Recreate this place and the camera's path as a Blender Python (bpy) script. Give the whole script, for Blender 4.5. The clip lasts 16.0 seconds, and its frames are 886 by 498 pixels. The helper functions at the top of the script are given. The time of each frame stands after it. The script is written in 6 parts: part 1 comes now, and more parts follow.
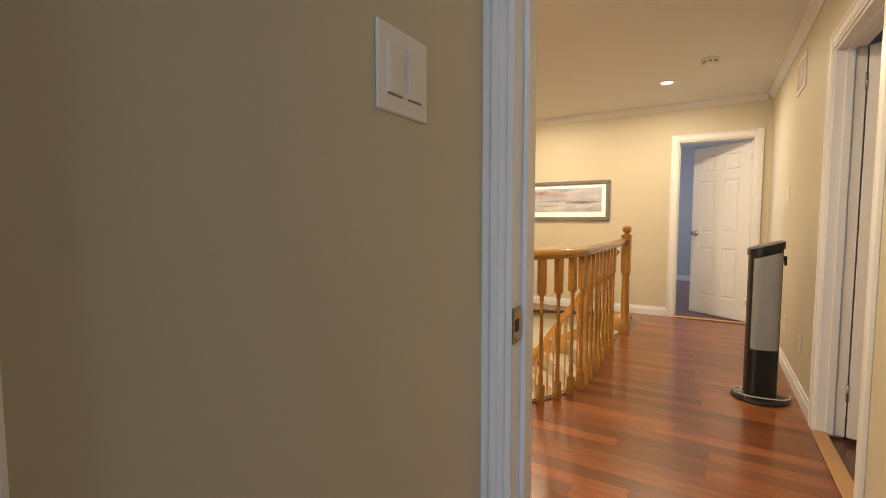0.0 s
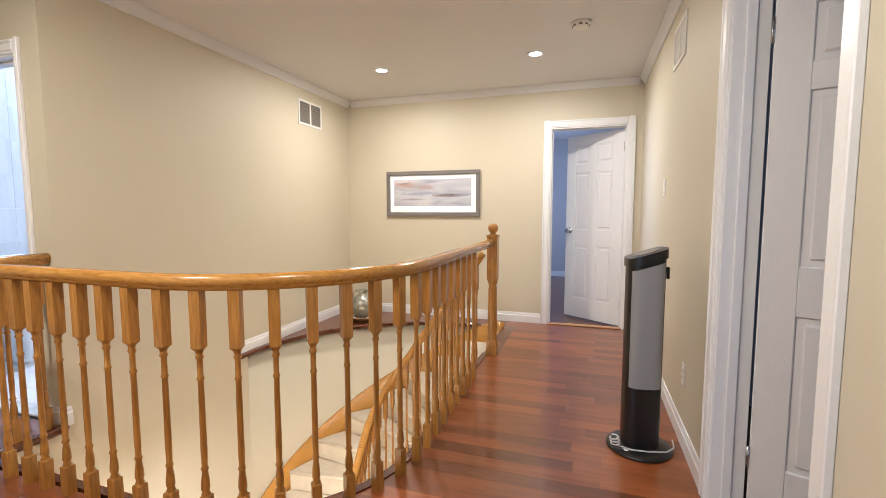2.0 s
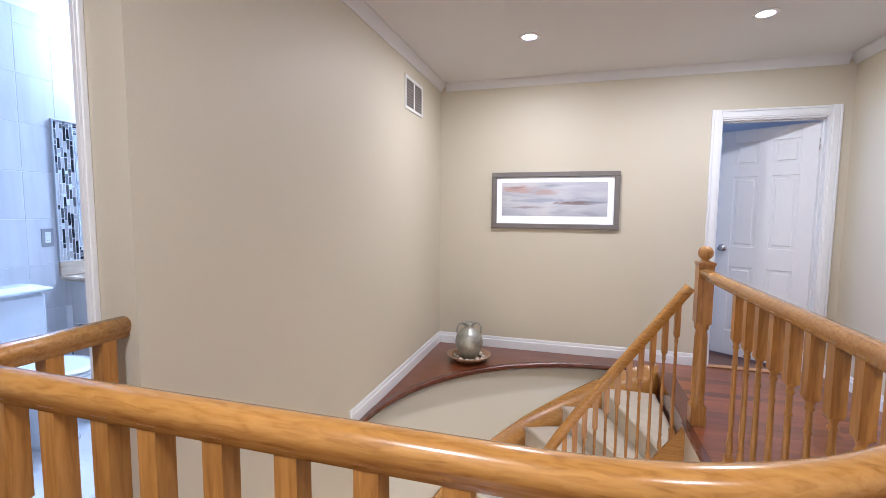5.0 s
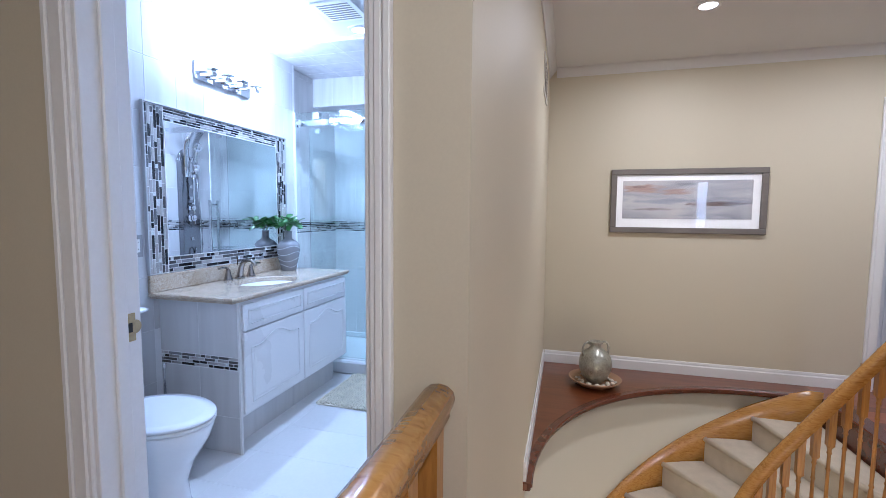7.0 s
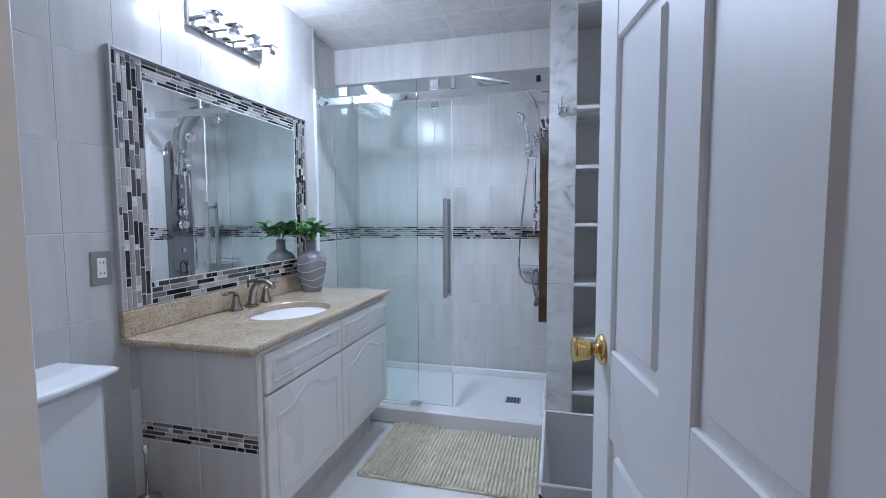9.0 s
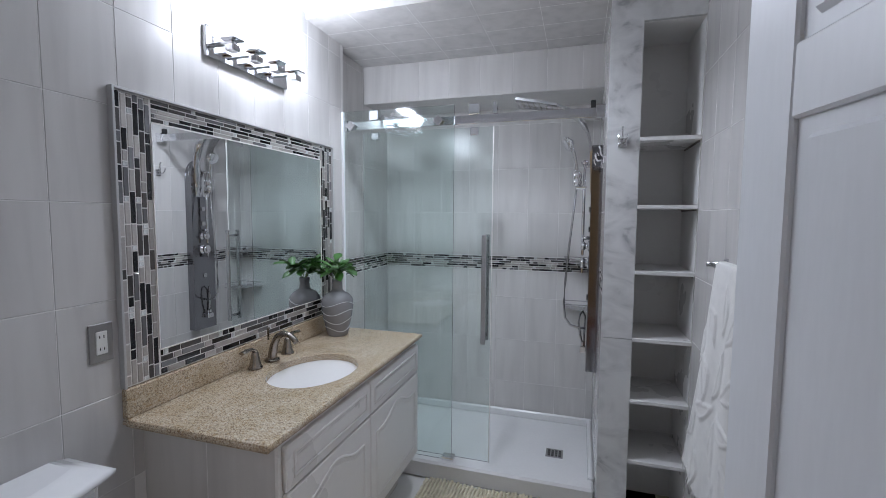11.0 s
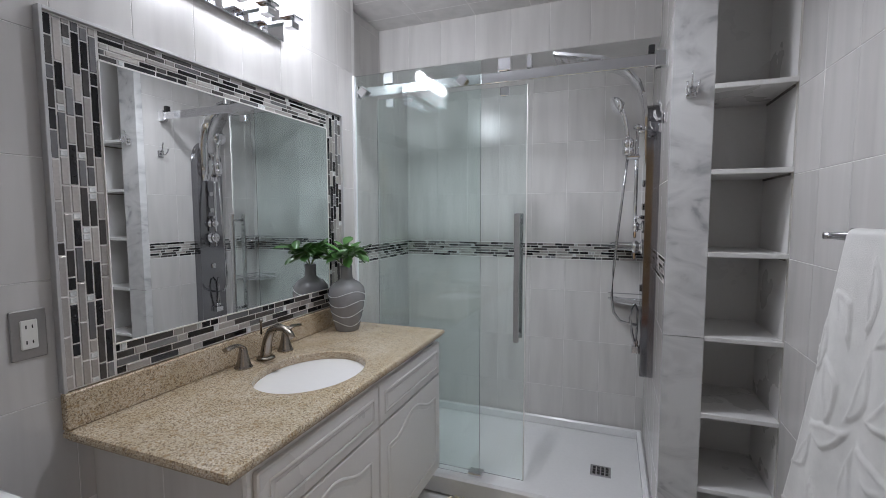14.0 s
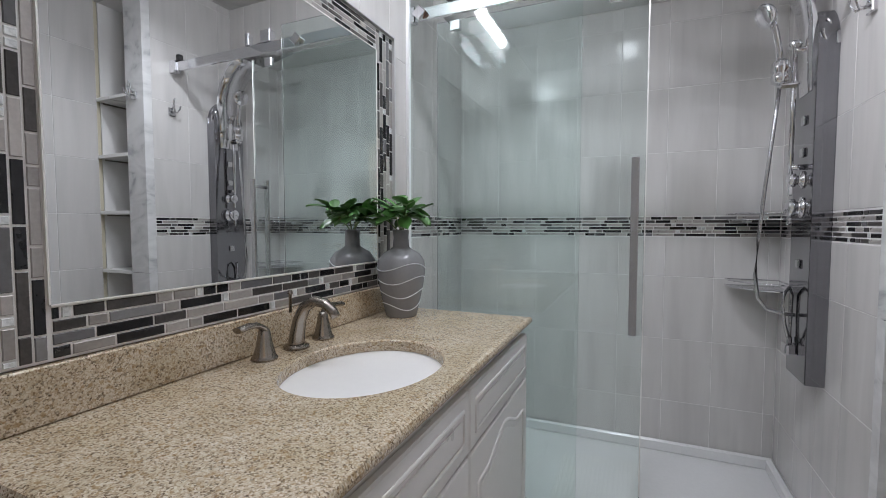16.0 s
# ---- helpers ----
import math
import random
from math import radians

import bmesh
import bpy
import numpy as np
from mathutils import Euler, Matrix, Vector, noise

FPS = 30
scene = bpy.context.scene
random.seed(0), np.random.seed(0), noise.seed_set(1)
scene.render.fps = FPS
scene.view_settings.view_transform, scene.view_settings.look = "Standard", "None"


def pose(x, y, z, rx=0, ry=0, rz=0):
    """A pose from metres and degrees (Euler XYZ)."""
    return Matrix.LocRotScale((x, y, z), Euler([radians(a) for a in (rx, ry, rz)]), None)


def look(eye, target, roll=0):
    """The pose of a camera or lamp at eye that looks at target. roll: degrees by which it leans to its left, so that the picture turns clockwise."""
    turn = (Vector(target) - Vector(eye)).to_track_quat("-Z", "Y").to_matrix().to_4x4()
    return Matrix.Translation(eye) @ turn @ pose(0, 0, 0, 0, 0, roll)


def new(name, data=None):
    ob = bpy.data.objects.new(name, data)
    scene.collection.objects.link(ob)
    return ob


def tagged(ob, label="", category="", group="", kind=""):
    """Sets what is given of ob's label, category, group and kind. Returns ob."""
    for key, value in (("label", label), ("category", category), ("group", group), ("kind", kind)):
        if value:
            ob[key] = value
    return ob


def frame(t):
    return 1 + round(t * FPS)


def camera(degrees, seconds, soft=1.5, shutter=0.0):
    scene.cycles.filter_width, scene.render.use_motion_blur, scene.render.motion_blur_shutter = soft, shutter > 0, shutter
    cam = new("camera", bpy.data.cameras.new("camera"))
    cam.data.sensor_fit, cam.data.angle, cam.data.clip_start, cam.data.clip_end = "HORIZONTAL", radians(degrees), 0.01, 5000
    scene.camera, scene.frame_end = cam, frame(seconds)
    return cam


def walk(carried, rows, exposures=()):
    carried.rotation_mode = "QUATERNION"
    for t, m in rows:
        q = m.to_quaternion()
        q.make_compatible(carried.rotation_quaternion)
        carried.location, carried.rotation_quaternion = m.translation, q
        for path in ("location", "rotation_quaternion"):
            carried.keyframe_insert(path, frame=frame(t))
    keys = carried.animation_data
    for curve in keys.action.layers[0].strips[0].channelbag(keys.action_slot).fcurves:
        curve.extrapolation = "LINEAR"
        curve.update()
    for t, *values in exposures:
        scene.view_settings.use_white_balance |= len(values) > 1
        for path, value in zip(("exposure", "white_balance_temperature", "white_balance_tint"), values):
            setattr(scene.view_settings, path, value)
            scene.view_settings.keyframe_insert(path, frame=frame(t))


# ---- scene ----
cam = camera(90.0, 16.0, soft=0.75)
PATH = [
    (0, (0.721, 0.676, 1.161), (-0.31, 2.385, 1.028), -0.0),
    (0.5, (0.718, 0.946, 1.174), (-0.105, 2.763, 1.035), -0.1),
    (1, (0.726, 1.231, 1.173), (0.045, 3.105, 1.027), -0.1),
    (1.5, (0.732, 1.505, 1.18), (0.114, 3.402, 1.032), -0.1),
    (2, (0.749, 1.779, 1.202), (0.133, 3.675, 1.033), 0.0),
    (2.5, (0.594, 1.998, 1.228), (0.008, 3.907, 1.066), 0.0),
    (3, (0.433, 2.208, 1.245), (-0.155, 4.117, 1.082), 0.2),
    (3.5, (0.204, 2.31, 1.276), (-0.375, 4.221, 1.116), 0.2),
    (4, (-0.119, 2.346, 1.285), (-0.693, 4.256, 1.119), 0.6),
    (4.5, (-0.443, 2.38, 1.286), (-1.006, 4.293, 1.123), 0.5),
    (5, (-0.771, 2.412, 1.299), (-1.325, 4.326, 1.129), 0.5),
    (5.2, (-0.878, 2.418, 1.312), (-1.432, 4.333, 1.148), 0.4),
    (7.3, (-2.0, 2.717, 1.273), (-2.522, 4.642, 1.119), 0.4),
    (7.5, (-2.096, 2.77, 1.263), (-2.605, 4.698, 1.117), 0.2),
    (8, (-2.26, 2.893, 1.265), (-2.751, 4.826, 1.12), 0.0),
    (8.5, (-2.401, 3.113, 1.247), (-2.893, 5.046, 1.104), -0.2),
    (9, (-2.489, 3.264, 1.274), (-2.985, 5.197, 1.135), -0.2),
    (9.2, (-2.51, 3.303, 1.291), (-3.005, 5.235, 1.158), -0.1),
    (11.3, (-2.66, 3.499, 1.496), (-3.264, 5.4, 1.35), 0.1),
    (11.5, (-2.667, 3.489, 1.487), (-3.277, 5.39, 1.363), -0.2),
    (12, (-2.668, 3.497, 1.488), (-3.313, 5.386, 1.357), -0.1),
    (12.5, (-2.668, 3.516, 1.469), (-3.335, 5.397, 1.334), -0.1),
    (13, (-2.676, 3.558, 1.44), (-3.357, 5.433, 1.303), -0.2),
    (13.5, (-2.688, 3.672, 1.41), (-3.387, 5.54, 1.265), -0.2),
    (14, (-2.726, 3.824, 1.383), (-3.439, 5.686, 1.23), -0.1),
    (14.5, (-2.786, 3.96, 1.342), (-3.508, 5.819, 1.19), -0.1),
    (15, (-2.875, 4.054, 1.305), (-3.604, 5.91, 1.156), -0.1),
    (15.5, (-2.981, 4.152, 1.254), (-3.738, 5.997, 1.107), -0.0),
    (16, (-3.126, 4.212, 1.164), (-3.92, 6.045, 1.061), 0.0),
]
EXPOSURES = [(0.0, -0.02, 6700, 11), (0.9, 0.12, 5560, 12), (1.5, 0.17, 5230, 12), (3.5, 0.05, 4620, 15), (5.2, -0.07, 4500, 17), (7.3, -0.62, 4550, 16), (8.0, -0.80, 4850, 16), (8.5, -0.88, 5120, 16), (9.2, -1.3, 5600, 15), (11.3, -1.64, 6200, 16), (13.0, -1.65, 6500, 16), (15.0, -1.62, 6600, 16), (16.0, -1.54, 6620, 16)]
walk(cam, [(t, look(eye, target, roll)) for t, eye, target, roll in PATH], EXPOSURES)

# ---- world and lights ----
world = bpy.data.worlds.new("world")
scene.world = world
world.use_nodes = True
sky = world.node_tree.nodes.new("ShaderNodeTexSky")
sky.sky_type, sky.sun_disc = "NISHITA", False
sky.sun_elevation, sky.sun_rotation = radians(35), radians(200)
world.node_tree.nodes["Background"].inputs[1].default_value = 0.1
world.node_tree.links.new(sky.outputs[0], world.node_tree.nodes["Background"].inputs[0])


def lamp(kind, power, colour, m, size=0.1, size_y=None, spot=None):
    data = bpy.data.lights.new("lamp", kind)
    data.energy, data.color = power, colour
    if kind == "AREA":
        data.size = size
        if size_y:
            data.shape, data.size_y = "RECTANGLE", size_y
    else:
        data.shadow_soft_size = size
    if spot:
        data.spot_size, data.spot_blend = radians(spot), 0.6
    ob = new("lamp", data)
    ob.matrix_world = m
    return ob


WARM, BLUISH, COOL = (1.0, 0.80, 0.56), (0.60, 0.76, 1.0), (0.86, 0.93, 1.0)
HALL_Z, BATH_Z, SHOWER_Z = 2.50, 2.495, 2.465
# the last two are unseen, added to brighten the south hall
DOWNLIGHTS_AND_FILL = [(-1.09, 5.607), (0.307, 5.608), (0.307, 2.35), (-1.35, 2.1)]
for x, y, power in zip((d[0] for d in DOWNLIGHTS_AND_FILL), (d[1] for d in DOWNLIGHTS_AND_FILL), (28, 25, 25, 42)):
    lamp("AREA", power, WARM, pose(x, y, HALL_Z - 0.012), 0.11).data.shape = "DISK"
# unseen lamp added under the floor slab to brighten the stairwell walls
lamp("AREA", 215, WARM, pose(-0.6, 2.4, -0.30), 0.3)
# daylight through the windows of the bedroom and the far bedroom
lamp("AREA", 35, (0.70, 0.83, 1.0), look((0.9, -2.3, 1.5), (0.9, 0.0, 1.35)), 1.4, 1.3)
lamp("AREA", 50, (0.74, 0.82, 1.0), look((-1.1, 8.6, 1.5), (0.6, 8.2, 1.3)), 1.2, 1.3)
# weak unseen area lamp added to the side room, which has no window
lamp("AREA", 6, BLUISH, look((4.2, 2.2, 1.5), (2.0, 3.0, 1.3)), 1.2, 1.3)
# bathroom: vanity fixture and ceiling spot
for k in range(4):
    lamp("POINT", 17, COOL, pose(-3.86, 4.876 + 0.125 * k, 2.235), 0.03)
lamp("SPOT", 125, COOL, pose(-3.195, 5.41, BATH_Z - 0.02), 0.04, None, 150)

# ---- materials ----


def mat(name, colour, rough=0.5, metal=0.0, spread=0.06, scale=4.0, fine=60.0, bump=0.05, coat=0.0, spec=0.5, stretch=(1, 1, 1), piece=0.0, coords="Object"):
    """Base colour with large and fine variation, roughness variation and a fine relief."""
    m = bpy.data.materials.new(name)
    m.use_nodes = True
    n, l = m.node_tree.nodes, m.node_tree.links
    b = n["Principled BSDF"]
    b.inputs["Metallic"].default_value = metal
    b.inputs["Coat Weight"].default_value = coat
    b.inputs["Coat Roughness"].default_value = 0.08
    b.inputs["Specular IOR Level"].default_value = spec
    tc, mp = n.new("ShaderNodeTexCoord"), n.new("ShaderNodeMapping")
    mp.inputs["Scale"].default_value = stretch
    l.new(tc.outputs[coords], mp.inputs[0])
    big, small = n.new("ShaderNodeTexNoise"), n.new("ShaderNodeTexNoise")
    big.inputs["Scale"].default_value, small.inputs["Scale"].default_value = scale, fine
    big.inputs["Detail"].default_value, small.inputs["Detail"].default_value = 4, 3
    l.new(mp.outputs[0], big.inputs[0]), l.new(mp.outputs[0], small.inputs[0])
    add = n.new("ShaderNodeMath")
    add.operation = "ADD"
    l.new(big.outputs[0], add.inputs[0]), l.new(small.outputs[0], add.inputs[1])
    rng = n.new("ShaderNodeMapRange")
    rng.inputs[1].default_value, rng.inputs[2].default_value = 0.6, 1.4
    rng.inputs[3].default_value, rng.inputs[4].default_value = 1 - spread, 1 + spread
    l.new(add.outputs[0], rng.inputs[0])
    value = rng.outputs[0]
    if piece:
        info, pr, mul = n.new("ShaderNodeObjectInfo"), n.new("ShaderNodeMapRange"), n.new("ShaderNodeMath")
        pr.inputs[3].default_value, pr.inputs[4].default_value = 1 - piece, 1 + piece
        mul.operation = "MULTIPLY"
        l.new(info.outputs["Random"], pr.inputs[0]), l.new(pr.outputs[0], mul.inputs[0]), l.new(value, mul.inputs[1])
        value = mul.outputs[0]
    mix = n.new("ShaderNodeVectorMath")
    mix.operation = "SCALE"
    mix.inputs[0].default_value = colour
    l.new(value, mix.inputs["Scale"])
    l.new(mix.outputs[0], b.inputs["Base Color"])
    rr = n.new("ShaderNodeMapRange")
    rr.inputs[3].default_value, rr.inputs[4].default_value = max(0.0, rough * 0.85), min(1.0, rough * 1.2)
    l.new(big.outputs[0], rr.inputs[0]), l.new(rr.outputs[0], b.inputs["Roughness"])
    if bump:
        bp = n.new("ShaderNodeBump")
        bp.inputs["Strength"].default_value, bp.inputs["Distance"].default_value = bump, 0.002
        l.new(small.outputs[0], bp.inputs["Height"]), l.new(bp.outputs[0], b.inputs["Normal"])
    return m


def ramp_mat(name, stops, rough, texture="noise", scale=5.0, stretch=(1, 1, 1), detail=6.0, distortion=0.0, coat=0.0, bump=0.08, piece=0.0, metal=0.0, shift=True, spec=0.5):
    """Colours spread by a noise, wave or cell pattern; piece: how far each piece differs in tone."""
    m = bpy.data.materials.new(name)
    m.use_nodes = True
    n, l = m.node_tree.nodes, m.node_tree.links
    b = n["Principled BSDF"]
    b.inputs["Roughness"].default_value, b.inputs["Coat Weight"].default_value, b.inputs["Metallic"].default_value = rough, coat, metal
    b.inputs["Coat Roughness"].default_value, b.inputs["Specular IOR Level"].default_value = 0.1, spec
    tc, mp, info = n.new("ShaderNodeTexCoord"), n.new("ShaderNodeMapping"), n.new("ShaderNodeObjectInfo")
    mp.inputs["Scale"].default_value = stretch
    l.new(tc.outputs["Object"], mp.inputs[0])
    if shift:
        sc = n.new("ShaderNodeVectorMath")
        sc.operation = "SCALE"
        sc.inputs[0].default_value = (17.0, 31.0, 23.0)
        l.new(info.outputs["Random"], sc.inputs["Scale"]), l.new(sc.outputs[0], mp.inputs["Location"])
    if texture == "wave":
        tex = n.new("ShaderNodeTexWave")
        tex.inputs["Scale"].default_value, tex.inputs["Distortion"].default_value = scale, distortion
        tex.inputs["Detail"].default_value, tex.inputs["Detail Scale"].default_value = detail, 1.5
        out = tex.outputs["Fac"]
    elif texture == "cells":
        tex = n.new("ShaderNodeTexVoronoi")
        tex.inputs["Scale"].default_value = scale
        sep = n.new("ShaderNodeSeparateColor")
        l.new(tex.outputs["Color"], sep.inputs[0])
        out = sep.outputs[0]
    else:
        tex = n.new("ShaderNodeTexNoise")
        tex.inputs["Scale"].default_value, tex.inputs["Detail"].default_value, tex.inputs["Distortion"].default_value = scale, detail, distortion
        out = tex.outputs["Fac"]
    l.new(mp.outputs[0], tex.inputs[0])
    rp = n.new("ShaderNodeValToRGB")
    while len(rp.color_ramp.elements) < len(stops):
        rp.color_ramp.elements.new(0.5)
    for e, (p, c) in zip(rp.color_ramp.elements, stops):
        e.position, e.color = p, (*c, 1)
    l.new(out, rp.inputs[0])
    last = rp.outputs[0]
    if piece:
        pr, mul = n.new("ShaderNodeMapRange"), n.new("ShaderNodeVectorMath")
        pr.inputs[3].default_value, pr.inputs[4].default_value = 1 - piece, 1 + piece
        mul.operation = "SCALE"
        l.new(info.outputs["Random"], pr.inputs[0]), l.new(last, mul.inputs[0]), l.new(pr.outputs[0], mul.inputs["Scale"])
        last = mul.outputs[0]
    l.new(last, b.inputs["Base Color"])
    if bump:
        bp = n.new("ShaderNodeBump")
        bp.inputs["Strength"].default_value, bp.inputs["Distance"].default_value = bump, 0.001
        l.new(out, bp.inputs["Height"]), l.new(bp.outputs[0], b.inputs["Normal"])
    return m


def glass_mat(name, colour, rough=0.0):
    m = bpy.data.materials.new(name)
    m.use_nodes = True
    b = m.node_tree.nodes["Principled BSDF"]
    b.inputs["Base Color"].default_value, b.inputs["Roughness"].default_value = (*colour, 1), rough
    b.inputs["Transmission Weight"].default_value, b.inputs["IOR"].default_value = 1.0, 1.45
    return m


def glow_mat(name, colour, strength):
    m = bpy.data.materials.new(name)
    m.use_nodes = True
    b = m.node_tree.nodes["Principled BSDF"]
    b.inputs["Base Color"].default_value = (0.8, 0.8, 0.8, 1)
    b.inputs["Emission Color"].default_value, b.inputs["Emission Strength"].default_value = (*colour, 1), strength
    return m


PAINT = mat("beige_wall_paint", (0.585, 0.54, 0.415), 0.55, spread=0.03, scale=1.2, fine=180, bump=0.06)
CEIL = mat("white_ceiling_paint", (0.71, 0.72, 0.735), 0.7, spread=0.02, scale=1.5, fine=160, bump=0.08)
GREY_PAINT = mat("grey_wall_paint", (0.46, 0.46, 0.48), 0.6, spread=0.03, scale=1.5, fine=160)
TRIM = mat("white_trim_paint", (0.80, 0.81, 0.82), 0.32, spread=0.03, scale=3, fine=90, bump=0.03)
DOOR = mat("white_door_paint", (0.76, 0.77, 0.79), 0.35, spread=0.03, scale=2.5, fine=110, bump=0.04, stretch=(1, 1, 0.15))
OAK = ramp_mat("honey_oak", [(0.25, (0.26, 0.112, 0.016)), (0.55, (0.40, 0.190, 0.031)), (0.8, (0.50, 0.255, 0.050))], 0.32, "noise", 9, (9, 9, 0.9), 8, 0.6, coat=0.35, bump=0.05, piece=0.08)
OAK_RAIL = ramp_mat("honey_oak_rail", [(0.25, (0.28, 0.122, 0.016)), (0.45, (0.42, 0.205, 0.033)), (0.8, (0.53, 0.28, 0.054))], 0.25, "noise", 7, (2.2, 10, 16), 8, 0.8, coat=0.5, bump=0.03)
CHERRY = ramp_mat("cherry_floor_plank", [(0.2, (0.145, 0.041, 0.011)), (0.5, (0.20, 0.062, 0.017)), (0.85, (0.265, 0.088, 0.026))], 0.28, "noise", 3.0, (1.0, 9, 9), 6, 0.5, coat=0.32, bump=0.006, piece=0.42)
CHERRY_EDGE = ramp_mat("cherry_nosing", [(0.2, (0.07, 0.018, 0.008)), (0.8, (0.15, 0.042, 0.016))], 0.25, "noise", 5, (3, 3, 3), 6, coat=0.4, bump=0.02)
CARPET = mat("cream_carpet", (0.60, 0.54, 0.43), 0.95, spread=0.12, scale=14, fine=420, bump=0.8, spec=0.1)
TILE = ramp_mat("pale_grey_wall_tile", [(0.28, (0.515, 0.50, 0.49)), (0.52, (0.58, 0.565, 0.55)), (0.78, (0.63, 0.615, 0.60))], 0.14, "noise", 2.4, (6, 6, 0.6), 5, 0.4, bump=0.006, piece=0.025, spec=0.5)
GROUT = mat("white_grout", (0.70, 0.69, 0.675), 0.8, spread=0.06, scale=12, fine=200)
FLOOR_TILE = mat("white_floor_tile", (0.74, 0.73, 0.71), 0.14, spread=0.03, scale=3, fine=60, bump=0.01, piece=0.02)
MARBLE = ramp_mat("grey_veined_marble", [(0.30, (0.36, 0.36, 0.37)), (0.42, (0.58, 0.58, 0.58)), (0.60, (0.68, 0.68, 0.675)), (0.9, (0.72, 0.72, 0.71))], 0.15, "noise", 3.4, (1.6, 1, 2.6), 9, 1.6, bump=0.01)
GRANITE = ramp_mat("speckled_beige_granite", [(0.0, (0.13, 0.09, 0.055)), (0.10, (0.27, 0.205, 0.14)), (0.28, (0.39, 0.305, 0.215)), (0.7, (0.52, 0.44, 0.335)), (1.0, (0.64, 0.575, 0.475))], 0.14, "cells", 400, (1, 1, 1), coat=0.25, bump=0.0)


def add_flecks(m, strength=0.55):
    """Dark mineral flecks and warm clouds over a stone."""
    n, l = m.node_tree.nodes, m.node_tree.links
    b = n["Principled BSDF"]
    last = b.inputs["Base Color"].links[0].from_socket
    tc = n.new("ShaderNodeTexCoord")
    for scale, edge, colour in ((250.0, 0.10, (0.075, 0.05, 0.03)), (170.0, 0.09, (0.30, 0.19, 0.085)), (300.0, 0.20, (0.60, 0.54, 0.44))):
        cells, sep, rng, mix = n.new("ShaderNodeTexVoronoi"), n.new("ShaderNodeSeparateColor"), n.new("ShaderNodeMapRange"), n.new("ShaderNodeMix")
        cells.inputs["Scale"].default_value = scale
        rng.inputs[1].default_value, rng.inputs[2].default_value, rng.inputs[3].default_value, rng.inputs[4].default_value = edge, edge + 0.02, strength, 0.0
        mix.data_type = "RGBA"
        mix.inputs["B"].default_value = (*colour, 1)
        l.new(tc.outputs["Object"], cells.inputs[0]), l.new(cells.outputs["Color"], sep.inputs[0]), l.new(sep.outputs[1], rng.inputs[0])
        l.new(rng.outputs[0], mix.inputs["Factor"]), l.new(last, mix.inputs["A"])
        last = mix.outputs["Result"]
    cloud, tint, mul = n.new("ShaderNodeTexNoise"), n.new("ShaderNodeValToRGB"), n.new("ShaderNodeMix")
    cloud.inputs["Scale"].default_value, cloud.inputs["Detail"].default_value = 11.0, 5.0
    tint.color_ramp.elements[0].position, tint.color_ramp.elements[0].color = 0.35, (0.92, 0.88, 0.79, 1)
    tint.color_ramp.elements[1].position, tint.color_ramp.elements[1].color = 0.65, (1.08, 1.07, 1.05, 1)
    mul.data_type, mul.blend_type = "RGBA", "MULTIPLY"
    mul.inputs["Factor"].default_value = 1.0
    l.new(tc.outputs["Object"], cloud.inputs[0]), l.new(cloud.outputs["Fac"], tint.inputs[0])
    l.new(last, mul.inputs["A"]), l.new(tint.outputs[0], mul.inputs["B"]), l.new(mul.outputs["Result"], b.inputs["Base Color"])


add_flecks(GRANITE)
CERAMIC = mat("white_ceramic", (0.80, 0.80, 0.80), 0.07, spread=0.015, scale=3, fine=40, bump=0.0, coat=0.3)
ACRYLIC = mat("white_shower_tray", (0.76, 0.76, 0.76), 0.2, spread=0.03, scale=4, fine=60, bump=0.01)
THERMOFOIL = mat("white_cabinet_foil", (0.76, 0.75, 0.735), 0.28, spread=0.02, scale=3, fine=60, bump=0.01)
CHROME = mat("chrome", (0.80, 0.80, 0.82), 0.06, 1.0, spread=0.03, scale=6, fine=60, bump=0.0)
STEEL = mat("brushed_steel", (0.56, 0.56, 0.57), 0.24, 1.0, spread=0.06, scale=5, fine=150, bump=0.02, stretch=(1, 1, 8))
PANEL_STEEL = mat("polished_panel_steel", (0.30, 0.30, 0.32), 0.09, 1.0, spread=0.05, scale=4, fine=60, bump=0.0)
NICKEL = mat("brushed_nickel", (0.30, 0.27, 0.24), 0.24, 1.0, spread=0.05, scale=8, fine=180, bump=0.02)
BRASS = mat("polished_brass", (0.72, 0.52, 0.20), 0.14, 1.0, spread=0.05, scale=8, fine=80, bump=0.0)
AGED_BRASS = mat("aged_brass", (0.50, 0.38, 0.20), 0.3, 1.0, spread=0.2, scale=20, fine=120)
MIRROR = mat("mirror_silver", (0.86, 0.88, 0.88), 0.0, 1.0, spread=0.0, bump=0.0)
MIRROR.node_tree.nodes["Principled BSDF"].inputs["Roughness"].default_value = 0.0
for link in list(MIRROR.node_tree.nodes["Principled BSDF"].inputs["Roughness"].links):
    MIRROR.node_tree.links.remove(link)
GLASS = glass_mat("greenish_shower_glass", (0.90, 0.97, 0.955))
CRYSTAL = glass_mat("clear_crystal", (0.97, 0.98, 1.0), 0.02)
BLACK = mat("black_plastic", (0.012, 0.012, 0.013), 0.3, spread=0.15, scale=6, fine=120, bump=0.03)
SILVER = mat("silver_plastic", (0.27, 0.275, 0.285), 0.55, 0.0, spread=0.03, scale=5, fine=300, bump=0.08)
PLASTIC = mat("white_plastic", (0.78, 0.77, 0.74), 0.35, spread=0.02, scale=5, fine=60, bump=0.0)
DARK = mat("dark_recess", (0.03, 0.03, 0.03), 0.7, spread=0.1)
VENT_GREY = mat("grey_vent_metal", (0.22, 0.20, 0.18), 0.5, spread=0.08)
BULB = glow_mat("lit_lamp_lens", (1.0, 0.90, 0.74), 14)
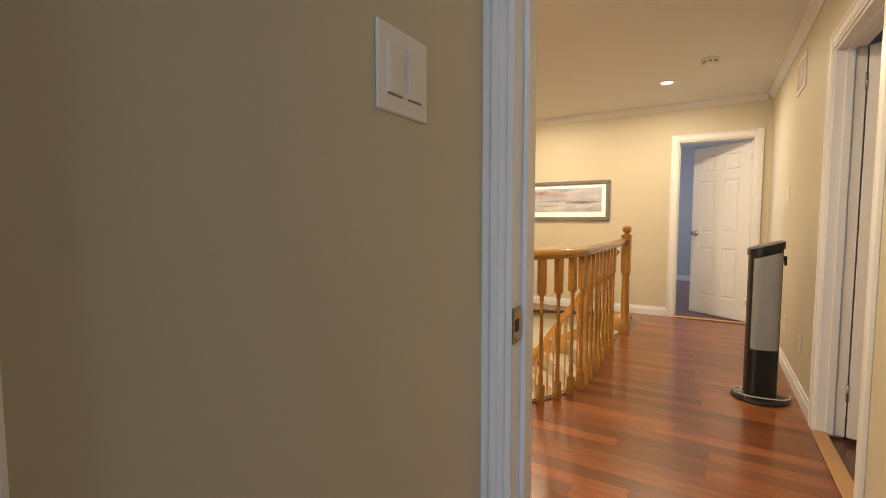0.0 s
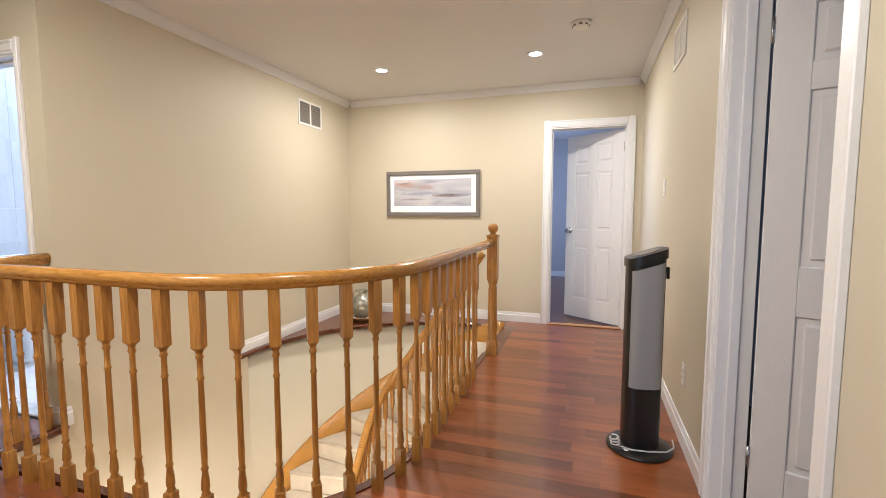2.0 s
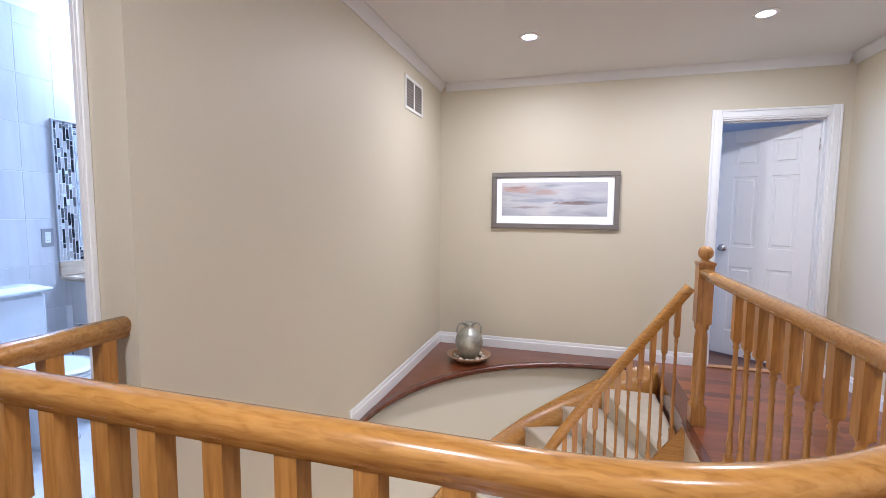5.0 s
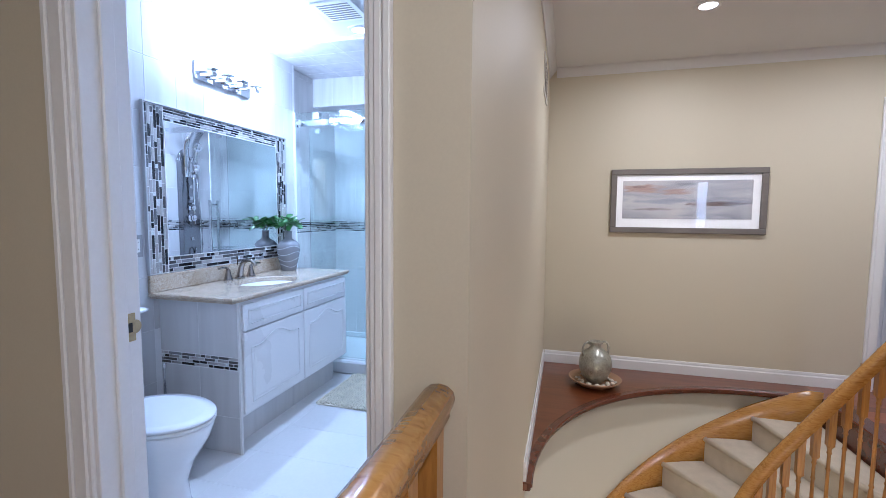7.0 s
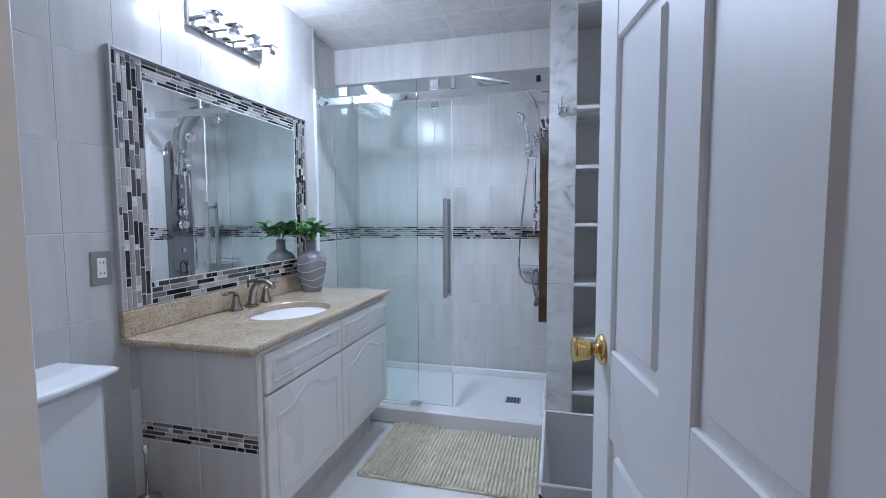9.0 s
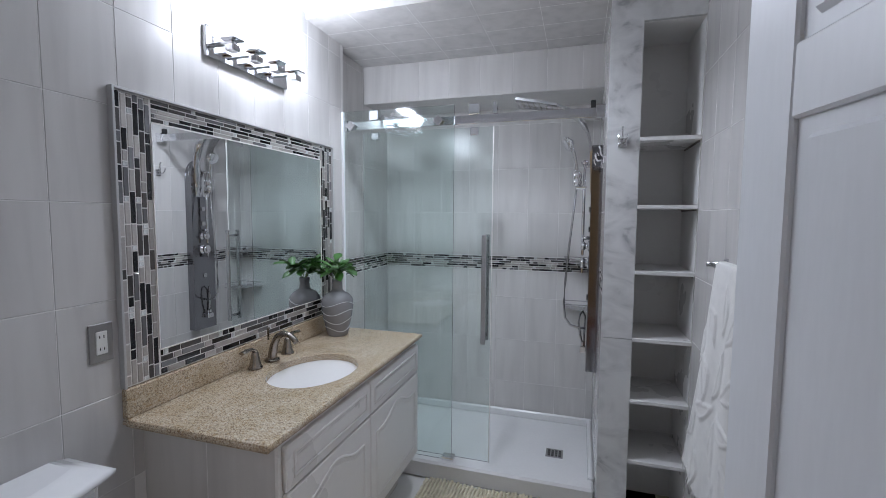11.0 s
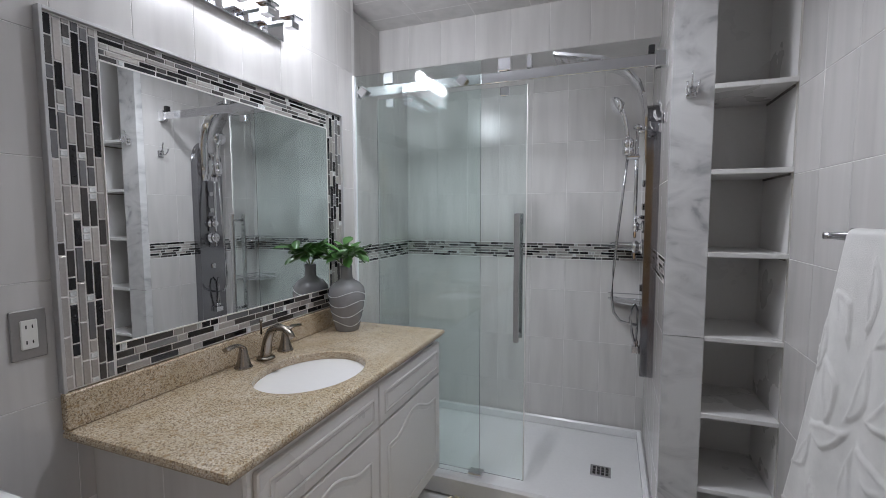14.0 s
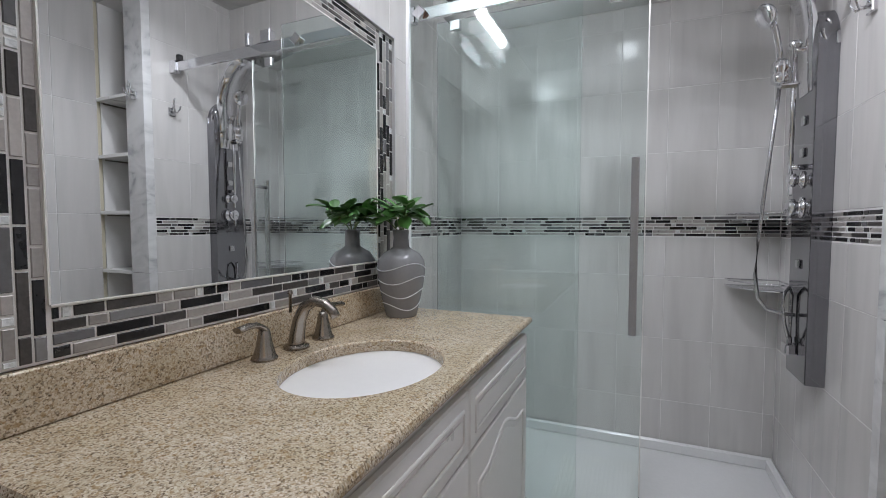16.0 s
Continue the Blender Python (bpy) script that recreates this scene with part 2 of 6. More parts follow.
BULB_COOL = glow_mat("lit_crystal_lamp", (0.88, 0.94, 1.0), 9)
MOSAICS = [mat("black_glass_mosaic", (0.014, 0.014, 0.016), 0.10, spread=0.3, scale=30, fine=120, bump=0.02, piece=0.5),
           mat("charcoal_stone_mosaic", (0.055, 0.05, 0.047), 0.30, spread=0.35, scale=40, fine=160, bump=0.1, piece=0.4),
           mat("grey_glass_mosaic", (0.17, 0.17, 0.175), 0.12, spread=0.15, scale=20, fine=120, bump=0.02, piece=0.3),
           mat("taupe_metal_mosaic", (0.43, 0.405, 0.385), 0.28, 0.5, spread=0.12, scale=20, fine=160, bump=0.03, piece=0.2),
           mat("clear_glass_mosaic", (0.60, 0.62, 0.62), 0.08, spread=0.25, scale=60, fine=200, bump=0.2, piece=0.2)]
MAT_YARN = mat("cream_yarn", (0.68, 0.63, 0.49), 0.95, spread=0.22, scale=18, fine=200, bump=0.6, spec=0.1)
TOWEL = mat("white_terry", (0.74, 0.73, 0.71), 0.95, spread=0.08, scale=25, fine=500, bump=0.9, spec=0.1)
LEAF = mat("green_leaf", (0.055, 0.16, 0.035), 0.35, spread=0.3, scale=9, fine=60, bump=0.05, piece=0.25)
STEM = mat("green_stem", (0.10, 0.15, 0.05), 0.6, spread=0.2)
POT = mat("grey_glazed_pottery", (0.22, 0.225, 0.235), 0.25, spread=0.06, scale=10, fine=90, bump=0.03)
POT_LINE = mat("pale_glaze_line", (0.52, 0.54, 0.57), 0.35, spread=0.08)
URN = mat("mottled_silver_pottery", (0.36, 0.36, 0.31), 0.32, 0.6, spread=0.4, scale=22, fine=90, bump=0.3)
BOWL = mat("tan_wooden_bowl", (0.33, 0.20, 0.11), 0.5, spread=0.15, scale=16, fine=90)
PEBBLE = mat("cream_pebble", (0.60, 0.54, 0.44), 0.5, spread=0.2, scale=20, fine=80, piece=0.4)
CANVAS = mat("white_canvas", (0.66, 0.66, 0.66), 0.8, spread=0.08, scale=6, fine=300, bump=0.3)
WIRE = mat("dark_wire", (0.03, 0.03, 0.03), 0.4, 0.5)
FRAME_GREY = mat("weathered_grey_frame", (0.17, 0.155, 0.14), 0.5, spread=0.18, scale=6, fine=90, bump=0.15, stretch=(1, 1, 6))
PAPER = mat("white_mount_board", (0.74, 0.73, 0.72), 0.6, spread=0.02)
THRESH = mat("light_oak_threshold", (0.46, 0.26, 0.11), 0.4, spread=0.12, scale=8, fine=60, stretch=(8, 1, 1))
EDGE_GREY = mat("satin_grey_trim", (0.50, 0.50, 0.50), 0.35, 0.3, spread=0.05, scale=6, fine=120, bump=0.01)
PLATE_GREY = mat("satin_steel_plate", (0.30, 0.29, 0.285), 0.42, 0.6, spread=0.06, scale=8, fine=160, bump=0.02)
CABLE = mat("clear_grey_cable", (0.55, 0.55, 0.54), 0.3, spread=0.05)

# the abstract print: soft bands of mauve, white and rust
ART = ramp_mat("abstract_seascape_print", [(0.30, (0.17, 0.18, 0.205)), (0.42, (0.28, 0.28, 0.30)), (0.55, (0.35, 0.34, 0.35)), (0.70, (0.40, 0.375, 0.365))], 0.5, "noise", 2.4, (1.0, 1, 4.5), 7, 0.7, bump=0.0, shift=False)


def brush_strokes(m, strokes):
    """Ragged strokes over a print: (across, up, half length, half height, colour, weight)."""
    n, l = m.node_tree.nodes, m.node_tree.links
    b = n["Principled BSDF"]
    last = b.inputs["Base Color"].links[0].from_socket
    tc = n.new("ShaderNodeTexCoord")
    stretch, rag = n.new("ShaderNodeMapping"), n.new("ShaderNodeTexNoise")
    stretch.inputs["Scale"].default_value = (1.0, 1.0, 5.0)
    rag.inputs["Scale"].default_value, rag.inputs["Detail"].default_value, rag.inputs["Distortion"].default_value = 9.0, 6.0, 0.6
    l.new(tc.outputs["Object"], stretch.inputs[0]), l.new(stretch.outputs[0], rag.inputs[0])
    for x, z, lx, lz, colour, weight in strokes:
        mp, length = n.new("ShaderNodeMapping"), n.new("ShaderNodeVectorMath")
        mp.inputs["Location"].default_value, mp.inputs["Scale"].default_value = (-x / lx, 0, -z / lz), (1 / lx, 0, 1 / lz)
        length.operation = "LENGTH"
        add, rng, mix = n.new("ShaderNodeMath"), n.new("ShaderNodeMapRange"), n.new("ShaderNodeMix")
        add.operation = "MULTIPLY_ADD"
        add.inputs[1].default_value = 3.0
        rng.inputs[1].default_value, rng.inputs[2].default_value, rng.inputs[3].default_value, rng.inputs[4].default_value = 2.75, 2.05, 0.0, weight
        mix.data_type = "RGBA"
        mix.inputs["B"].default_value = (*colour, 1)
        l.new(tc.outputs["Object"], mp.inputs[0]), l.new(mp.outputs[0], length.inputs[0])
        l.new(rag.outputs["Fac"], add.inputs[0]), l.new(length.outputs["Value"], add.inputs[2]), l.new(add.outputs[0], rng.inputs[0])
        l.new(rng.outputs[0], mix.inputs["Factor"]), l.new(last, mix.inputs["A"])
        last = mix.outputs["Result"]
    l.new(last, b.inputs["Base Color"])


RUST, UMBER, SLATE = (0.27, 0.16, 0.12), (0.10, 0.06, 0.055), (0.17, 0.20, 0.25)
brush_strokes(ART, [(-0.33, 0.10, 0.16, 0.030, RUST, 0.8), (-0.09, 0.075, 0.15, 0.026, RUST, 0.7), (-0.15, 0.0, 0.26, 0.018, SLATE, 0.7), (0.22, -0.02, 0.22, 0.017, UMBER, 0.9), (0.38, -0.01, 0.10, 0.03, SLATE, 0.5), (-0.24, -0.065, 0.16, 0.010, UMBER, 0.6), (-0.35, 0.115, 0.05, 0.012, UMBER, 0.6)])

# ---- mesh helpers ----


def box(bm, x0, x1, y0, y1, z0, z1, bevel=0.0, seg=1):
    r = bmesh.ops.create_cube(bm, size=1.0, matrix=Matrix.Translation(((x0 + x1) / 2, (y0 + y1) / 2, (z0 + z1) / 2)) @ Matrix.Diagonal((abs(x1 - x0), abs(y1 - y0), abs(z1 - z0), 1)))
    if bevel:
        edges = list({e for v in r["verts"] for e in v.link_edges})
        bmesh.ops.bevel(bm, geom=edges, offset=bevel, segments=seg, affect="EDGES", profile=0.5)
    return bm


def lathe(bm, profile, n=20, centre=(0, 0, 0), m=None):
    """profile: (radius, z) from bottom to top."""
    rings = []
    for r, z in profile:
        ring = [bm.verts.new((centre[0] + r * math.cos(2 * math.pi * k / n), centre[1] + r * math.sin(2 * math.pi * k / n), centre[2] + z)) for k in range(n)]
        rings.append(ring)
    faces = []
    for a, b in zip(rings, rings[1:]):
        for k in range(n):
            faces.append(bm.faces.new((a[k], a[(k + 1) % n], b[(k + 1) % n], b[k])))
    if profile[0][0] > 1e-4:
        faces.append(bm.faces.new(rings[0][::-1]))
    if profile[-1][0] > 1e-4:
        faces.append(bm.faces.new(rings[-1]))
    for f in faces:
        f.smooth = True
    if m is not None:
        bmesh.ops.transform(bm, matrix=m, verts=[v for ring in rings for v in ring])
    return bm


def sweep(bm, path, section, up=Vector((0, 0, 1)), smooth=True, closed=False, cap=True):
    """section: (side, up) offsets carried along the path."""
    pts = [Vector(p) for p in path]
    rings = []
    for i, p in enumerate(pts):
        if closed:
            d = pts[(i + 1) % len(pts)] - pts[i - 1]
        else:
            d = pts[min(i + 1, len(pts) - 1)] - pts[max(i - 1, 0)]
        d.normalize()
        side = d.cross(up)
        if side.length < 1e-4:
            side = d.cross(Vector((1, 0, 0)))
        side.normalize()
        top = side.cross(d).normalized()
        rings.append([bm.verts.new(p + side * a + top * b) for a, b in section])
    n = len(section)
    pairs = list(zip(rings, rings[1:])) + ([(rings[-1], rings[0])] if closed else [])
    for a, b in pairs:
        for k in range(n):
            f = bm.faces.new((a[k], a[(k + 1) % n], b[(k + 1) % n], b[k]))
            f.smooth = smooth
    if cap and not closed:
        bm.faces.new(rings[0][::-1]), bm.faces.new(rings[-1])
    return bm


def circle(r, n=10, squash=1.0):
    return [(r * math.cos(2 * math.pi * k / n), r * squash * math.sin(2 * math.pi * k / n)) for k in range(n)]


def prism(bm, outline, z0, z1):
    """A solid over a plan outline."""
    low = [bm.verts.new((x, y, z0)) for x, y in outline]
    top = [bm.verts.new((x, y, z1)) for x, y in outline]
    bm.faces.new(low[::-1]), bm.faces.new(top)
    for k in range(len(outline)):
        j = (k + 1) % len(outline)
        bm.faces.new((low[k], low[j], top[j], top[k]))
    return bm


def mesh_of(name, bm, material):
    bmesh.ops.recalc_face_normals(bm, faces=bm.faces[:])
    me = bpy.data.meshes.new(name)
    bm.to_mesh(me)
    bm.free()
    for mm in material if isinstance(material, (list, tuple)) else [material]:
        me.materials.append(mm)
    return me


def part(name, bm, material, parent=None, label=""):
    ob = new(name, mesh_of(name, bm, material) if isinstance(bm, bmesh.types.BMesh) else bm)
    ob.parent = parent
    if label:
        tagged(ob, label)
    return ob


def thing(name, label, category, m=None, group=""):
    ob = new(name)
    ob.empty_display_size = 0.05
    if m is not None:
        ob.matrix_world = m
    return tagged(ob, label, category, group)


def setting(name, bm, material, label, category):
    return tagged(part(name, bm, material), label, category, kind="structure")


def boxes(*dims, bevel=0.0):
    bm = bmesh.new()
    for d in dims:
        box(bm, *d, bevel=bevel)
    return bm


def arc(cx, cy, r, a0, a1, n):
    return [(cx + r * math.cos(radians(a0 + (a1 - a0) * k / n)), cy + r * math.sin(radians(a0 + (a1 - a0) * k / n))) for k in range(n + 1)]

# ---- the hall: plan ----
XL, XR, YF = -2.008, 1.25, 6.57          # stair wall, right wall, far wall
YB, XB = 3.408, -3.75                     # bathroom front wall, west end of the hall
YS = 1.585                               # hall face of the bedroom wall
AX, AY, AR = -0.80, 3.80, 0.80           # bend of the balustrade
CX, CY, CR, CI = -0.42, 4.76, 1.57, 0.62  # stair centre, outer and inner radius
LOW = -2.70
RX = -2.062                              # line of the short rail beside the bathroom door
EDGE = 0.05                              # floor runs this far past the rail's line


def hole_x(y):
    """East limit of the stair opening at y."""
    r = AR - EDGE
    if y < AY:
        d = max(0.0, r * r - (y - AY) ** 2)
        return AX + math.sqrt(d)
    return -EDGE


# floor slab with the stair opening left out
outline = [(XB, YS), (XR + 0.2, YS), (XR + 0.2, YF + 0.02), (-EDGE, YF + 0.02), (-EDGE, AY)]
outline += arc(AX, AY, AR - EDGE, 0, -90, 14)[1:]
outline += [(RX + EDGE, AY - AR + EDGE), (RX + EDGE, YB + 0.02), (XB, YB + 0.02)]
bm = bmesh.new()
prism(bm, outline, -0.28, -0.016)
floor = setting("floor", bm, CHERRY_EDGE, "dark sub-floor under glossy reddish cherry planks", "floor")
# corner ledge above the curved stair wall
ledge_line = [(-EDGE, CY + CR)] + arc(CX, CY, CR, 90, 182, 28)
bm = bmesh.new()
prism(bm, [(-EDGE, YF)] + ledge_line + [(XL, CY - 0.055), (XL, YF)], -0.03, 0.0)
setting("ledge", bm, CHERRY, "glossy cherry wood corner ledge above the curved stair wall", "ledge")
bm = bmesh.new()
NOSE = [(-0.022, -0.034), (0.012, -0.034), (0.018, -0.024), (0.016, -0.017), (0.026, -0.012), (0.026, 0.002), (0.020, 0.008), (-0.022, 0.008)]
sweep(bm, [(x, y, 0) for x, y in ledge_line[::-1]], NOSE, smooth=False)
setting("ledge_nosing", bm, CHERRY_EDGE, "moulded dark cherry nosing along the curved ledge", "nosing")
bm = bmesh.new()
edge_line = [(RX + EDGE, YB), (RX + EDGE, AY - AR + EDGE)] + arc(AX, AY, AR - EDGE, -90, 0, 16) + [(-EDGE, CY + CI)]
sweep(bm, [(x, y, 0) for x, y in edge_line[::-1]], NOSE[::-1], smooth=False)
setting("floor_nosing", bm, CHERRY_EDGE, "dark cherry nosing round the stair opening", "nosing")
# fascia under the floor edge and walls of the stair well below
bm = bmesh.new()
line = [(RX + EDGE, YB), (RX + EDGE, AY - AR + EDGE)] + arc(AX, AY, AR - EDGE, -90, 0, 16) + [(-EDGE, CY + CI)]
sweep(bm, [(x, y, 0) for x, y in line], [(-0.004, -0.30), (0.03, -0.30), (0.03, -0.036), (-0.004, -0.036)], smooth=False)
setting("fascia", bm, PAINT, "beige painted fascia below the floor edge", "fascia")
bm = bmesh.new()
sweep(bm, [(x, y, 0) for x, y in ledge_line], [(0.019, LOW), (0.019, -0.034), (0.06, -0.034), (0.06, LOW)], smooth=True)
setting("wall_curved", bm, PAINT, "beige painted curved wall below the ledge", "wall")
setting("wall_stair_low", boxes((XL - 0.12, XL, 1.6, CY - 0.04, LOW, -0.28), (0.9, 1.0, 1.6, YF, LOW, -0.28), (XL, 0.9, 1.5, 1.6, LOW, -0.28)), PAINT, "beige painted walls of the lower stair hall", "wall")
setting("floor_low", boxes((XL - 0.12, 1.0, 1.5, YF, LOW - 0.1, LOW)), CHERRY, "dark wood floor of the storey below", "floor")

# walls, each with thickness
WT = 0.135


def wall(name, dims, label, material=None):
    return setting(name, boxes(*dims), material or PAINT, label, "wall")


wall("wall_stair", [(XL - WT + 0.006, XL, YB, YF + 0.12, -0.28, HALL_Z), (XL - 0.06, XL, CY - 0.04, YF, LOW, -0.28)], "beige painted wall beside the stairs")
wall("wall_far", [(XL, 0.365, YF, YF + 0.12, -0.28, HALL_Z), (1.115, XR + 0.12, YF, YF + 0.12, -0.28, HALL_Z), (0.365, 1.115, YF, YF + 0.12, 2.065, HALL_Z)], "beige painted far wall with a doorway")
wall("wall_right", [(XR, XR + 0.12, YS, 2.93, -0.28, HALL_Z), (XR, XR + 0.12, 3.765, YF, -0.28, HALL_Z), (XR, XR + 0.12, 2.93, 3.765, 2.055, HALL_Z)], "beige painted hall wall with a doorway")
BD0, BD1 = -2.925, -2.191                # bathroom doorway
wall("wall_bath_front", [(XB, BD0, YB, YB + 0.12, -0.28, HALL_Z), (BD1, XL - WT, YB, YB + 0.12, -0.28, HALL_Z), (XL - WT, XL - WT + 0.006, YB, YB + 0.12, -0.28, HALL_Z), (BD0, BD1, YB, YB + 0.12, 2.055, HALL_Z)], "beige painted wall with the bathroom doorway")
wall("wall_west", [(XB - 0.12, XB, YS - 0.12, YB + 0.12, -0.28, HALL_Z)], "beige painted end wall of the hall")
ED0, ED1 = 0.40, 1.165                   # bedroom doorway
wall("wall_bedroom", [(XB, ED0 - 0.017, YS - 0.12, YS, -0.28, HALL_Z), (ED1, XR + 0.12, YS - 0.12, YS, -0.28, HALL_Z), (ED0, ED1, YS - 0.12, YS, 2.055, HALL_Z)], "beige painted wall with the bedroom doorway")
wall("wall_entry", [(0.22, 0.345, -0.2, YS - 0.12, 0, HALL_Z)], "beige painted entry wall with a double switch")
wall("wall_bedroom_rest", [(-1.6, 0.22, -0.2, -0.08, 0, HALL_Z), (-1.72, -1.6, -2.6, -0.08, 0, HALL_Z), (3.0, 3.12, -2.6, YS, 0, HALL_Z), (XR + 0.12, 3.0, YS - 0.12, YS, 0, HALL_Z), (-1.6, 0.1, -2.6, -2.48, 0, HALL_Z), (1.7, 3.0, -2.6, -2.48, 0, HALL_Z), (0.1, 1.7, -2.6, -2.48, 0, 0.85), (0.1, 1.7, -2.6, -2.48, 2.15, HALL_Z)], "beige painted bedroom walls with a window opening")
setting("floor_bedroom", boxes((-1.72, 3.12, -2.6, YS, -0.1, 0.0)), CHERRY, "cherry wood bedroom floor", "floor")
setting("ceiling_bedroom", boxes((-1.72, 3.12, -2.6, YS - 0.12, HALL_Z, HALL_Z + 0.1)), CEIL, "white bedroom ceiling", "ceiling")
setting("ceiling", boxes((XB - 0.12, XR + 0.12, YS - 0.12, YF + 0.12, HALL_Z, HALL_Z + 0.1)), CEIL, "smooth white hall ceiling", "ceiling")
# far bedroom, grey-blue, seen through its doorway
FY = YF + 0.12
wall("wall_far_room", [(-1.3, -1.18, FY, 10.2, 0, HALL_Z), (2.6, 2.72, FY, 10.2, 0, HALL_Z), (-1.3, 2.72, 10.2, 10.32, 0, HALL_Z)], "grey painted walls of the far bedroom", GREY_PAINT)
setting("floor_far_room", boxes((-1.3, 2.72, YF + 0.02, 10.32, -0.1, -0.004)), CHERRY, "reddish wood floor of the far bedroom", "floor")
setting("ceiling_far_room", boxes((-1.3, 2.72, FY, 10.32, HALL_Z, HALL_Z + 0.1)), CEIL, "white ceiling of the far bedroom", "ceiling")
setting("baseboard_far_room", boxes((-1.18, 2.6, 10.185, 10.2, 0, 0.1), (-1.18, -1.165, FY, 10.185, 0, 0.1), bevel=0.003), TRIM, "white baseboard of the far bedroom", "baseboard")
# room behind the right-hand door
wall("wall_right_room", [(XR + 0.12, 4.4, 4.9, 5.02, 0, HALL_Z), (XR + 0.12, 4.4, 1.5 + YS - 1.585, YS, 0, HALL_Z), (4.4, 4.52, YS, 4.9, 0, HALL_Z)], "grey painted walls of the side room", GREY_PAINT)
setting("floor_right_room", boxes((XR + 0.2, 4.52, YS, 5.02, -0.1, -0.004)), CHERRY, "reddish wood floor of the side room", "floor")
setting("ceiling_right_room", boxes((XR + 0.12, 4.52, YS, 5.02, HALL_Z, HALL_Z + 0.1)), CEIL, "white ceiling of the side room", "ceiling")

# crown moulding and baseboards
CROWN = [(0.0, 0.0), (0.0, -0.07), (0.008, -0.07), (0.014, -0.055), (0.035, -0.03), (0.052, -0.014), (0.055, 0.0)]


def crown(name, path):
    bm = bmesh.new()
    sweep(bm, [(x, y, HALL_Z) for x, y in path], CROWN, smooth=False)
    return setting(name, bm, CEIL, "white moulded crown along the ceiling", "crown moulding")


crown("crown_stair", [(XL, YB), (XL, YF)])
crown("crown_far", [(XL + 0.055, YF), (XR - 0.055, YF)])
crown("crown_right", [(XR, YF), (XR, YS)])
crown("crown_bath", [(XB, YB), (XL, YB)])
BASE = [(0.0, 0.0), (0.0, 0.105), (0.006, 0.105), (0.009, 0.092), (0.009, 0.080), (0.014, 0.072), (0.014, 0.0)]


def baseboard(name, path, z=0.0):
    bm = bmesh.new()
    sweep(bm, [(x, y, z) for x, y in path], BASE, smooth=False)
    return setting(name, bm, TRIM, "white moulded baseboard", "baseboard")


baseboard("baseboard_stair", [(XL, CY - 0.05), (XL, YF)])
baseboard("baseboard_far", [(XL + 0.014, YF), (0.295, YF)])
baseboard("baseboard_far_right", [(1.19, YF), (XR - 0.014, YF)])
baseboard("baseboard_right", [(XR, YF), (XR, 3.838)])
baseboard("baseboard_right_near", [(XR, 2.855), (XR, YS)])
baseboard("baseboard_bath", [(BD1 + 0.054, YB), (XL, YB)])
baseboard("baseboard_bath_west", [(XB, YB), (BD0 - 0.078, YB)])
baseboard("baseboard_return", [(XL, YB), (XL, YB + 0.0301)])
baseboard("baseboard_south", [(ED0 - 0.08, YS), (XB, YS)])
baseboard("baseboard_entry", [(0.345, -0.2), (0.345, YS - 0.13)])


# door frames: jambs, stops and moulded casings
def casing_leg(bm, axis, at, face, out, width, z0, z1):
    """A moulded upright at [at, at+width] along axis, on the face, standing out towards out."""
    s = 1 if width > 0 else -1
    for a, b, d in ((0.0, abs(width) - 0.003, 0.012), (0.012, abs(width) - 0.018, 0.017), (abs(width) - 0.016, abs(width), 0.02)):
        lo, hi = sorted((at + s * a, at + s * b))
        f0, f1 = sorted((face, face + out * d))
        if axis == "x":
            box(bm, lo, hi, f0, f1, z0, z1 - (0.002 if d < 0.015 else 0.0), 0.003)
        else:
            box(bm, f0, f1, lo, hi, z0, z1 - (0.002 if d < 0.015 else 0.0), 0.003)


def casing_head(bm, axis, a0, a1, face, out, z, width):
    for a, b, d in ((0.0, width - 0.003, 0.0125), (0.012, width - 0.018, 0.0175), (width - 0.016, width, 0.0205)):
        f0, f1 = sorted((face, face + out * d))
        if axis == "x":
            box(bm, a0, a1, f0, f1, z + a, z + b, 0.003)
        else:
            box(bm, f0, f1, a0, a1, z + a, z + b, 0.003)


